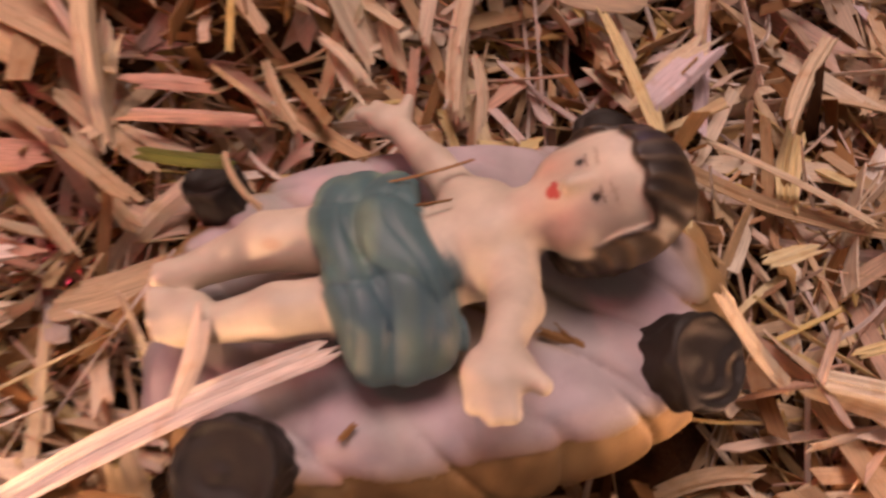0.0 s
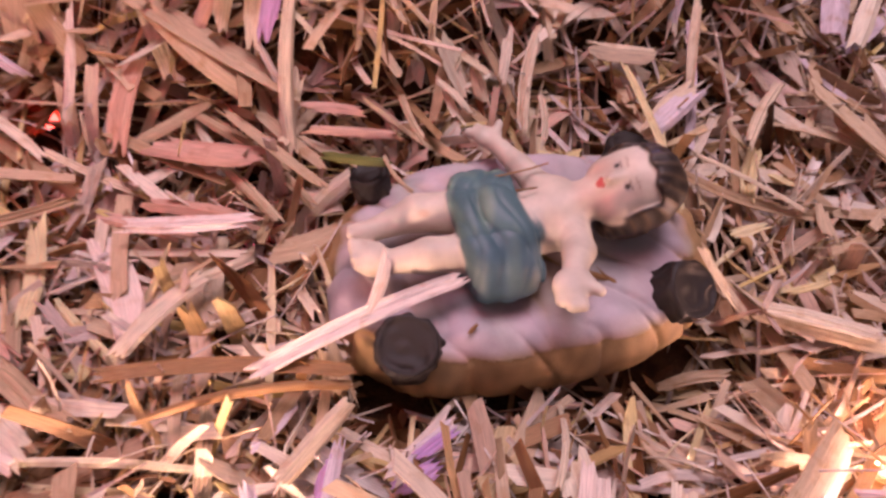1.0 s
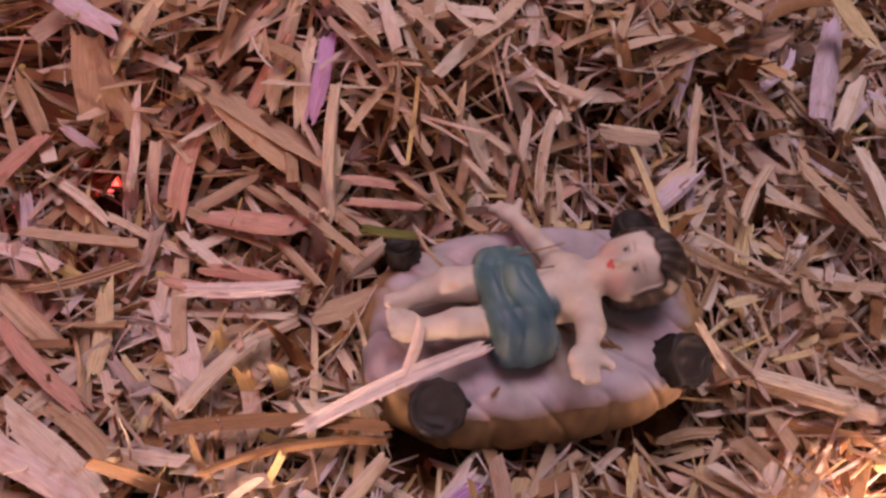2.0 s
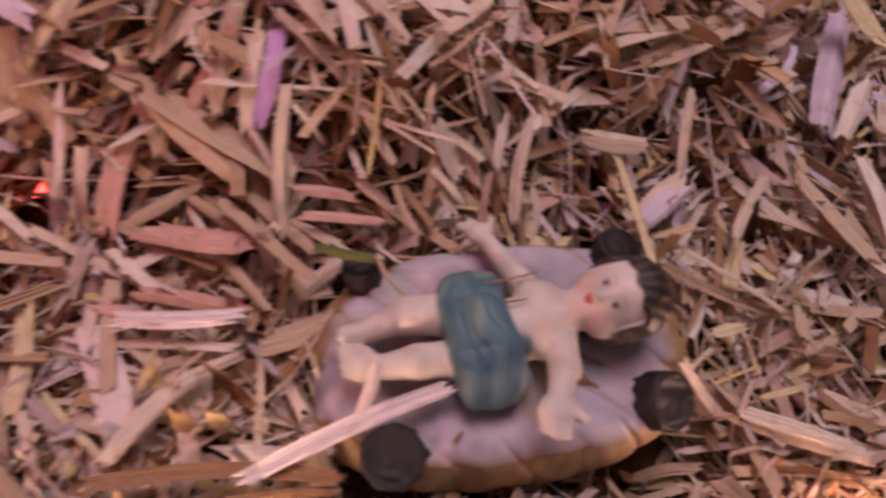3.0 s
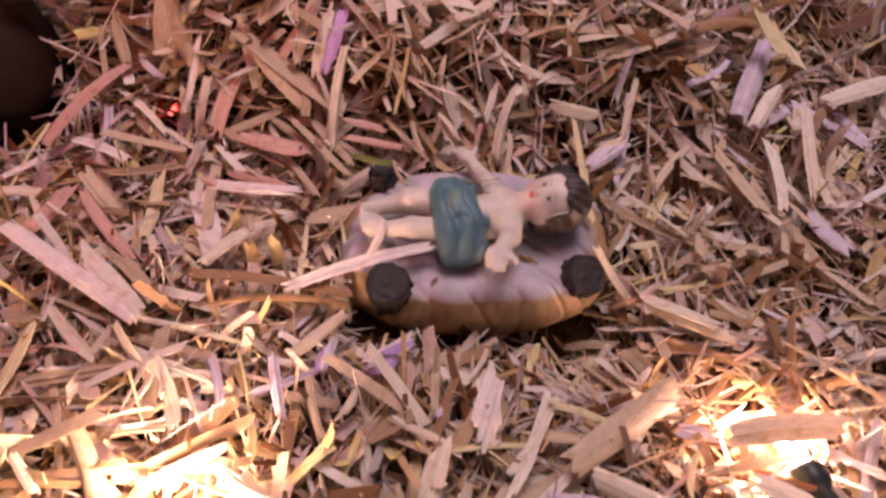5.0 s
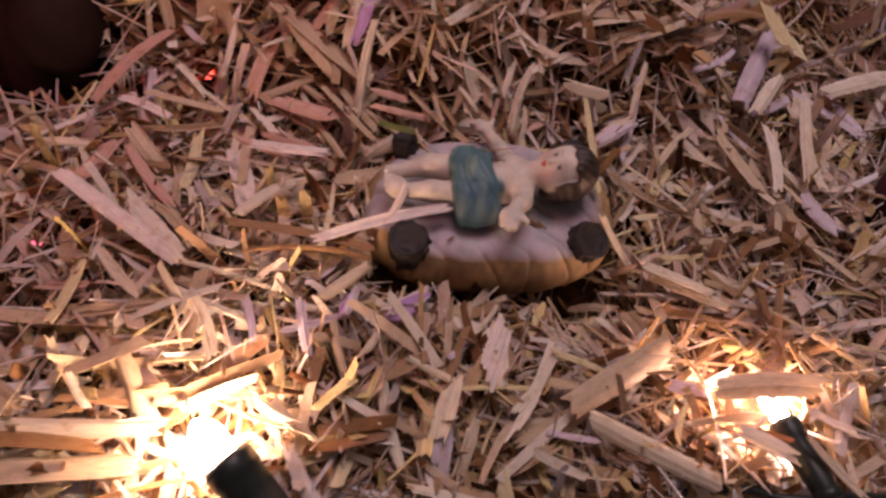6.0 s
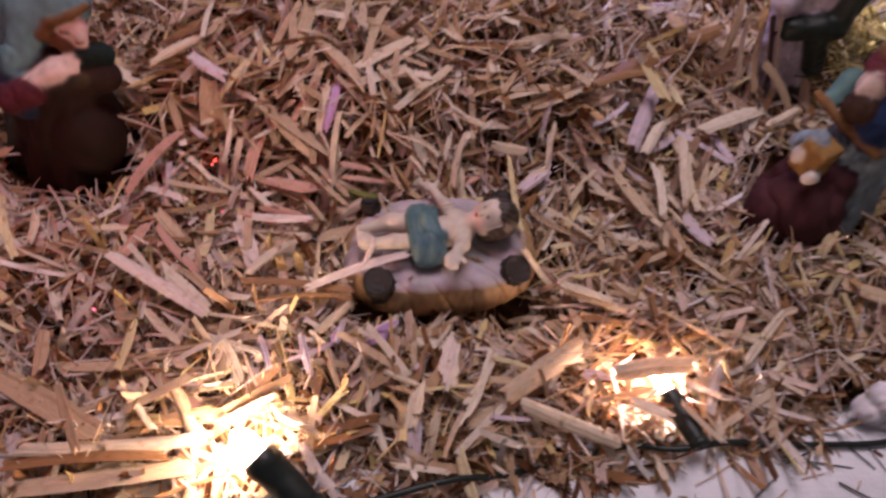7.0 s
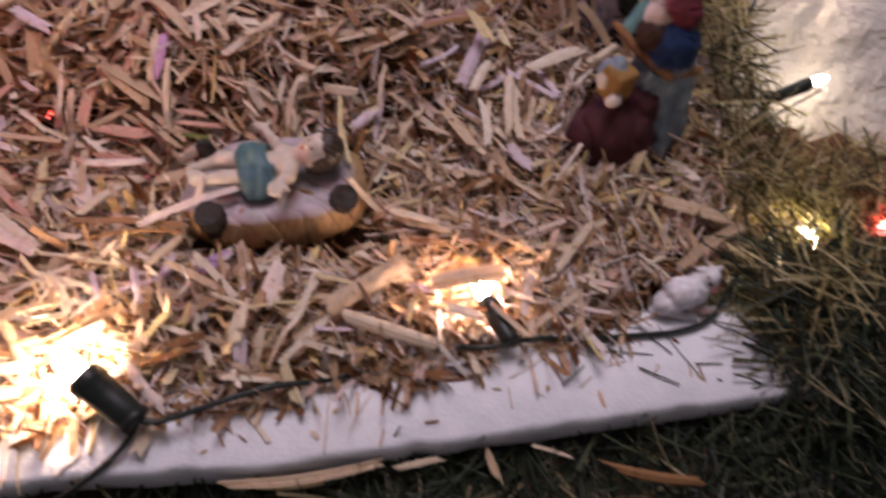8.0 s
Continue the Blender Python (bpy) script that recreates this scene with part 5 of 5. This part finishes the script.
strip((-0.1, -72.6, 1.3), (11.8, -66.3, 5.7), 3.85, "TAN")
strip((-13.8, -56.8, 8.3), (8.0, -54.4, 5.8), 1.50, "GOLD")
strip((-10.4, -19.4, -10.2), (-19.0, -26.1, -7.8), 1.28, "PALE")
strip((24.5, -24.1, -14.6), (36.8, -24.0, -12.5), 2.40, "TAN")
strip((43.8, 51.7, 16.6), (41.9, 43.6, 6.6), 2.73, "PALE")
strip((33.6, 50.5, 15.1), (59.7, 59.7, 19.5), 3.37, "TAN")
strip((45.4, 45.2, 9.3), (39.9, 19.8, -0.0), 2.47, "LILAC")
strip((69.1, 52.4, 9.3), (85.1, 43.6, -0.8), 2.97, "TAN")
strip((74.7, 40.6, 0.1), (85.5, 30.3, -4.0), 3.15, "LILAC")
strip((94.7, 11.0, 0.4), (100.9, -1.2, 1.1), 5.65, "LILAC")
strip((54.9, 18.5, -1.3), (47.8, 6.7, -0.5), 3.15, "GOLD")
strip((75.3, 36.6, -0.6), (65.4, 19.5, -0.2), 2.01, "TAN")
strip((85.7, 42.0, -0.0), (102.0, 52.3, -1.2), 4.00, "LILAC")
strip((120.1, 57.3, -4.0), (124.3, 38.6, -0.9), 3.81, "LILAC")
strip((92.5, 0.4, -1.4), (73.6, -6.7, -4.1), 2.32, "TAN")
strip((57.9, -6.5, -2.5), (72.6, -3.3, -3.0), 2.21, "TAN")
strip((-39.2, 56.6, 22.8), (-43.3, 44.2, 12.6), 1.79, "PALE")
strip((-62.6, 54.4, 20.2), (-58.7, 41.1, 5.7), 3.27, "PALE")
strip((-43.5, 55.4, 22.9), (-55.2, 43.1, 8.7), 3.17, "RED")
strip((-19.9, 51.4, 26.5), (-13.1, 45.9, 18.3), 2.03, "BROWN")
strip((-5.0, 59.3, 22.0), (-2.1, 55.1, 20.3), 2.87, "PALE")
strip((0.8, 55.6, 21.3), (-9.3, 48.9, 19.1), 1.40, "TAN")
strip((-8.8, 46.7, 16.0), (-10.0, 40.8, 8.7), 1.63, "PALE")
strip((-34.9, 43.5, 17.2), (-29.8, 39.8, 11.0), 1.15, "PALE")
strip((-42.1, 41.5, 12.8), (-38.6, 35.1, 5.5), 1.42, "PINK")
strip((-35.1, 38.0, 8.6), (-39.1, 27.1, -1.0), 3.55, "PALE")
strip((-35.9, 28.3, 1.4), (-29.5, 23.8, -0.9), 1.17, "PALE")
strip((-34.7, 33.4, 3.8), (-25.1, 31.4, 3.8), 2.82, "RED")
strip((-57.2, 36.9, 2.1), (-38.6, 21.5, -0.1), 2.06, "TAN")
strip((-55.3, 34.0, 0.8), (-52.5, 28.0, 0.6), 1.98, "PALE")
strip((-1.1, 41.0, 4.8), (0.4, 33.9, 0.6), 2.90, "PALE")
strip((1.1, 43.9, 7.5), (6.8, 30.6, -1.2), 2.41, "TAN")
strip((10.1, 39.6, 3.3), (7.2, 26.9, -1.7), 2.42, "PALE")
strip((-24.0, 33.2, 5.4), (-11.5, 24.4, -0.9), 1.16, "TAN")
strip((-6.4, 36.2, 1.9), (3.2, 39.6, 2.6), 1.70, "PALE")
strip((-28.8, 28.6, 1.0), (-19.5, 27.8, 0.1), 1.88, "RED")
strip((15.0, 51.9, 13.6), (15.3, 39.9, 2.1), 2.48, "PALE")
strip((44.3, 52.6, 18.3), (41.7, 45.1, 8.4), 2.21, "LILAC")
strip((-67.2, 81.8, 22.3), (-52.7, 57.6, 26.5), 2.42, "GOLD")
strip((-86.7, 65.1, 24.8), (-75.3, 56.5, 23.9), 5.73, "LILAC")
strip((-74.8, 88.5, 26.9), (-96.6, 63.2, 25.4), 2.49, "TAN")
strip((-66.6, 83.0, 24.0), (-100.5, 62.2, 24.7), 2.47, "TAN")
strip((-47.2, 93.3, 26.1), (-53.8, 60.6, 30.1), 5.84, "TAN")
strip((-66.8, 62.4, 26.5), (-80.4, 50.6, 14.5), 4.27, "GOLD")
strip((-31.6, 53.3, 24.1), (-9.8, 64.3, 22.9), 4.19, "PALE")
strip((-38.9, 55.3, 22.5), (-42.8, 40.4, 11.3), 3.00, "PALE")
strip((-0.8, 75.5, 25.8), (-16.6, 64.9, 24.3), 2.40, "PALE")
strip((-10.8, 62.6, 23.6), (-2.8, 54.3, 20.8), 2.11, "PALE")
strip((34.3, 50.9, 16.1), (61.1, 61.8, 18.8), 3.44, "TAN")
strip((103.8, 54.8, -1.0), (122.9, 36.9, -0.6), 3.84, "LILAC")
strip((-12.9, 103.6, 21.9), (-24.9, 63.4, 26.1), 3.49, "TAN")
strip((-43.3, 71.6, 28.8), (-27.1, 52.6, 25.4), 5.12, "TAN")
strip((-96.2, 54.6, 15.0), (-92.9, 45.5, 7.1), 3.41, "TAN")
strip((-7.4, 42.6, 9.7), (-2.9, 35.8, 1.4), 4.68, "PALE")
strip((-17.7, -30.2, 2.0), (-22.4, -32.7, 2.0), 2.20, "VIOLET")
strip((-26.5, -36.9, 2.0), (-19.7, -34.4, 2.0), 3.00, "VIOLET")
strip((-35.6, -32.3, 2.0), (-37.3, -37.1, 2.0), 2.40, "VIOLET")
strip((-4.6, 7.5, 13.0), (4.4, 8.5, 14.0), 0.35, "BROWN")
strip((-2.4, 3.4, 14.5), (1.3, 3.6, 14.5), 0.30, "BROWN")
strip((-12.6, -16.0, 4.5), (-10.9, -14.6, 4.5), 0.70, "BROWN")
strip((-35.9, 53.9, 23.8), (-40.4, 41.3, 14.2), 3.60, "VIOLET")
strip((-20.5, -105.5, -9.0), (28.3, -105.5, -9.0), 3.20, "TAN")
strip((-13.8, -105.5, -11.0), (9.3, -108.0, -11.0), 3.60, "GOLD")
strip((32.0, -108.0, -10.0), (46.9, -106.9, -10.0), 2.20, "PALE")
strip((62.4, -106.6, -11.0), (64.2, -115.9, -11.0), 3.00, "TAN")
strip((77.4, -107.3, -9.0), (89.8, -112.8, -9.0), 1.20, "PALE")
strip((9.5, -7.6, 4.4), (14.0, -9.6, 4.0), 1.0, "BROWN")
strip((11.5, -7.4, 4.6), (15.6, -11.0, 4.2), 0.6, "BROWN")

# ---- loose straw ----
def clear(c, pad=0.0):
    """True where no figure stands."""
    x, y = c[:, 0], c[:, 1]
    ok = (np.abs(x / (29.5 + pad)) ** 2.6 + np.abs((y + 0.5) / (19.5 + pad)) ** 2.6) > 1
    for px, py, r in ((-22.6, -18, 5.4), (25, -15, 5.6), (-24.6, 17, 4), (22.4, 14.8, 4.8)):
        ok &= (x - px) ** 2 + (y - py) ** 2 > (r + pad) ** 2
    for px, py, r in ((-134, 50, 23), (-124, 40, 14), (150, 22, 23), (161, 86, 11)):
        ok &= (x - px) ** 2 + (y - py) ** 2 > (r + pad * 0.5) ** 2
    for (ax, ay), (bx, by), r in (((-58, -72), (-43, -86), 5.0), ((-58, -72), (-66, -64), 5.0), ((70, -57), (75, -75), 4.5), ((70, -57), (60, -38), 5.0), ((135, -66), (158, -64), 8)):
        h = np.clip(((x - ax) * (bx - ax) + (y - ay) * (by - ay)) / ((bx - ax) ** 2 + (by - ay) ** 2), 0, 1)
        ok &= (x - ax - h * (bx - ax)) ** 2 + (y - ay - h * (by - ay)) ** 2 > (r + pad * 0.4) ** 2
    return ok


def under(c):
    """Litter that would bury a large strip is pressed below it."""
    for ax, ay, az, bx, by, bz, w in LAID:
        if max(az, bz) - min(az, bz) > 12:
            continue
        h = np.clip(((c[:, 0] - ax) * (bx - ax) + (c[:, 1] - ay) * (by - ay)) / ((bx - ax) ** 2 + (by - ay) ** 2 + 1e-6), 0, 1)
        off = np.hypot(c[:, 0] - ax - h * (bx - ax), c[:, 1] - ay - h * (by - ay))
        c[:, 2] = np.where(off < w / 2 + 5.5, np.minimum(c[:, 2], az + h * (bz - az) - 4.4), c[:, 2])
    return c


def straw_place(x0, x1, y0, y1, deep, rise=1.0, power=1.0, size=15.0, thin=0.0):
    """Centres over a stretch of the tray; neighbours lie in loose bundles."""
    def place(rng, n):
        x, y = x0 + (x1 - x0) * rng.rand(n), y0 + (y1 - y0) * rng.rand(n)
        z = heap(x, y) + rise - deep * rng.rand(n) ** power
        c = np.stack((x, y, z), 1)
        keep = (y > rim(x) + 0.3 + 3 * rng.rand(n)) & clear(c, 3.5) & (x < 198 - 0.12 * y + 14 * np.sin(y / 21.0))
        # Fewer upper pieces at the back: the bared dark litter stands in for shade.
        keep &= rng.rand(n) > thin * np.clip((y - 40) / 50, 0, 1)
        c = c[keep]
        c[:, 2] = np.maximum(c[:, 2], np.where(c[:, 1] < -66, -2.4, -14))
        c = under(c)
        turn = rng.uniform(-math.pi, math.pi, 4099)
        cell = (np.floor(c[:, 0] / size + 0.5 * np.sin(c[:, 1] / 9)) * 57 + np.floor(c[:, 1] / size + 0.5 * np.sin(c[:, 0] / 8)) * 131).astype(int) % 4099
        loose = rng.rand(len(c)) < 0.35
        return c, turn[cell] + np.where(loose, rng.normal(0, 1.3, len(c)), rng.normal(0, 0.22, len(c)))
    return place


def log_range(lo, hi, skew=1.6):
    return lambda rng, n: lo + (hi - lo) * rng.rand(n) ** skew


def tilt(spread):
    return lambda rng, n: rng.normal(0, spread, n) * (1 + 1.6 * (rng.rand(n) > 0.82))


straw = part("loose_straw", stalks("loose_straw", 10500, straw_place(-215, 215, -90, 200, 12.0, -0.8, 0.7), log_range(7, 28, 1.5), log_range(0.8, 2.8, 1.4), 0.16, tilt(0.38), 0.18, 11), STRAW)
tagged(straw, "thick litter of short flat straw pieces covering the tray, coloured darker as shade", "straw", "", "stuff")
shreds = part("straw_shreds", stalks("straw_shreds", 3500, straw_place(-215, 215, -90, 200, 8.0, 1.2, 0.8, 15.0, 0.55), log_range(8, 30, 1.2), log_range(1.4, 4.6, 1.6), 0.22, tilt(0.44), 0.2, 15, 6, True), STRAW_MID)
tagged(shreds, "torn shreds of tan straw lying in the litter", "straw", "", "stuff")
light = part("light_straw", stalks("light_straw", 4000, straw_place(-215, 215, -90, 200, 5.0, 2.6, 1.0, 15.0, 0.72), log_range(8, 32, 1.2), log_range(0.8, 3.2, 1.5), 0.2, tilt(0.46), 0.2, 16, 6, True), STRAW_LIGHT)
tagged(light, "long pale straws lying on top of the litter", "straw", "", "stuff")
fibres = part("straw_fibres", stalks("straw_fibres", 3300, straw_place(-215, 215, -90, 200, 4.0, 2.6, 1.0, 13.0, 0.4), log_range(8, 42, 1.6), log_range(0.25, 0.85), 0.2, tilt(0.42), 0.3, 17, 9), STRAW_LIGHT)
tagged(fibres, "long thin pale straw fibres lying across the litter", "straw", "", "stuff")
plates = part("straw_plates", stalks("straw_plates", 170, straw_place(-215, 215, -90, 200, 4.0, 2.2), log_range(14, 30, 1.3), log_range(3.2, 5.4, 1.6), 0.3, tilt(0.4), 0.16, 18, 7, True), STRAW_MID)
tagged(plates, "wide flat split stalks lying on the litter", "straw", "", "stuff")
crumbs = part("straw_crumbs", stalks("straw_crumbs", 10000, straw_place(-215, 215, -90, 200, 5.0, 1.6), log_range(3, 13), log_range(0.3, 1.1), 0.15, tilt(0.5), 0.1, 12, 4), STRAW_MID)
tagged(crumbs, "fine straw splinters strewn over the litter", "straw", "", "stuff")


def hay_place(rng, n):
    x = 148 + 207 * rng.rand(n) ** 1.2
    y = -150 + 380 * rng.rand(n)
    up = np.clip((x - 180) / 60, 0, 1) * np.clip((y + 95) / 60, 0, 1)
    z = -16 + 16 * np.clip((x - 168) / 25, 0, 1) * np.clip((y + 100) / 40, 0, 1) + 9 * up + 17 * np.clip((x - 160) / 22, 0, 1) * np.clip((-58 - y) / 12, 0, 1) * np.clip((y + 118) / 16, 0, 1) * 1 + 5 * np.sin(x / 17.0) * np.cos(y / 23.0) + rng.rand(n) * 8 + 17 * np.exp(-((x - 204) / 14) ** 2 - ((y - 66) / 30) ** 2)
    keep = (x > np.where(y < -58, 158 + 0 * y, 182 - 0.10 * y) + 12 * np.sin(y / 21.0) + 10 * rng.rand(n)) & ((x < 228) | (rng.rand(n) > 0.3)) & ~(((x - 212) * 0.98 - (y - 40) * 0.03 > 3) & (y > -10))
    keep &= y > -84 + 12 * np.sin(x / 15.0) + 10 * rng.rand(n)
    keep &= ~(((x - 150) ** 2 + (y - 22) ** 2 < 30 ** 2) | ((x - 170) ** 2 + (y - 92) ** 2 < 18 ** 2))
    c = np.stack((x, y, z), 1)[keep]
    return c, rng.rand(len(c)) * 2 * math.pi


def moss_place(rng, n):
    x = np.where(rng.rand(n) < 0.26, 162 + 110 * rng.rand(n), -330 + 690 * rng.rand(n))
    y = -103 - 126 * rng.rand(n) ** 1.2
    side = x > 162 + 16 * rng.rand(n)
    y = np.where(side, -50 - 170 * rng.rand(n), y)
    z = -22 + 9 * rng.rand(n) + 2 * np.sin(x / 19.0)
    z = np.where((y > -110) & ~side, np.minimum(z, -15), z) + np.where(side, 26 * np.clip((y + 122) / 22, 0, 1) * np.clip((x - 162) / 14, 0, 1), 0)
    return np.stack((x, y, z), 1), rng.rand(n) * 2 * math.pi


hay = part("hay", stalks("hay", 13000, hay_place, log_range(14, 56), log_range(0.3, 1.1), 0.3, tilt(0.42), 0.28, 13, 6), HAY)
tagged(hay, "tangle of thin olive and golden hay beside the straw", "hay", "", "stuff")
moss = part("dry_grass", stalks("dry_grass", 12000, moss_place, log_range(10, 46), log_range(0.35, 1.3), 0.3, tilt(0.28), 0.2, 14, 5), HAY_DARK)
tagged(moss, "dark green and brown dry grass in front of the foam edge", "grass", "", "stuff")


# ---- crumbs and needles on the foam edge ----
def crumb_place(rng, n):
    x, y = -100 + 280 * rng.rand(n), -99 + 24 * rng.rand(n) ** 1.3
    c = np.stack((x, y, -2.45 + 0.1 * rng.rand(n)), 1)
    c = c[(y < rim(x) + 6) & clear(c, 1.0)]
    return c, rng.rand(len(c)) * 2 * math.pi


foam_crumbs = part("foam_crumbs", stalks("foam_crumbs", 44, crumb_place, log_range(2, 9), log_range(0.4, 1.8), 0.2, tilt(0.02), 0.03, 21, 4), STRAW_MID)
tagged(foam_crumbs, "straw crumbs scattered on the white foam edge", "straw", "", "stuff")


def needle_place(rng, n):
    x = 95 + 75 * rng.rand(n)
    c = np.stack((x, -95 + 20 * rng.rand(n), -2.2 + 0 * x), 1)
    return c, math.radians(-18) + rng.normal(0, 0.35, n)


needles = part("fir_needles", stalks("fir_needles", 12, needle_place, log_range(10, 28), log_range(0.25, 0.6), 0.4, tilt(0.03), 0.06, 22, 5), HAY_DARK)
tagged(needles, "dark dry needles lying on the white foam edge", "needles", "", "stuff")


# ---- single flakes round the manger, parts of the straw ground ----
ground = bpy.data.objects["ground"]
flakes = []
for k in range(14):
    one = lambda rng, n: (np.zeros((n, 3)), np.zeros(n))
    me = stalks("straw_flake", 1, one, log_range(9, 24, 1.0), log_range(1.2, 3.4, 1.2), 0.2, tilt(0.02), 0.10, 300 + k, 6)
    me.materials.append(FLAKE)
    flakes.append(me)
rng = np.random.RandomState(5)
count = 0
while count < 290:
    x, y = rng.uniform(-100, 110), rng.uniform(-78, 85)
    at = np.array([[x, y, 0.0]])
    if not clear(at, 7.0)[0] or y < rim(np.array(x)) + 8:
        continue
    z = float(heap(np.array(x), np.array(y))) + 1.4 + rng.uniform(-0.5, 1.2)
    flake = new("straw_flake", flakes[count % 14])
    flake.parent = ground
    flake.matrix_world = pose(x * MM, y * MM, z * MM, rng.normal(0, 12), rng.normal(0, 11), rng.uniform(0, 360))
    count += 1
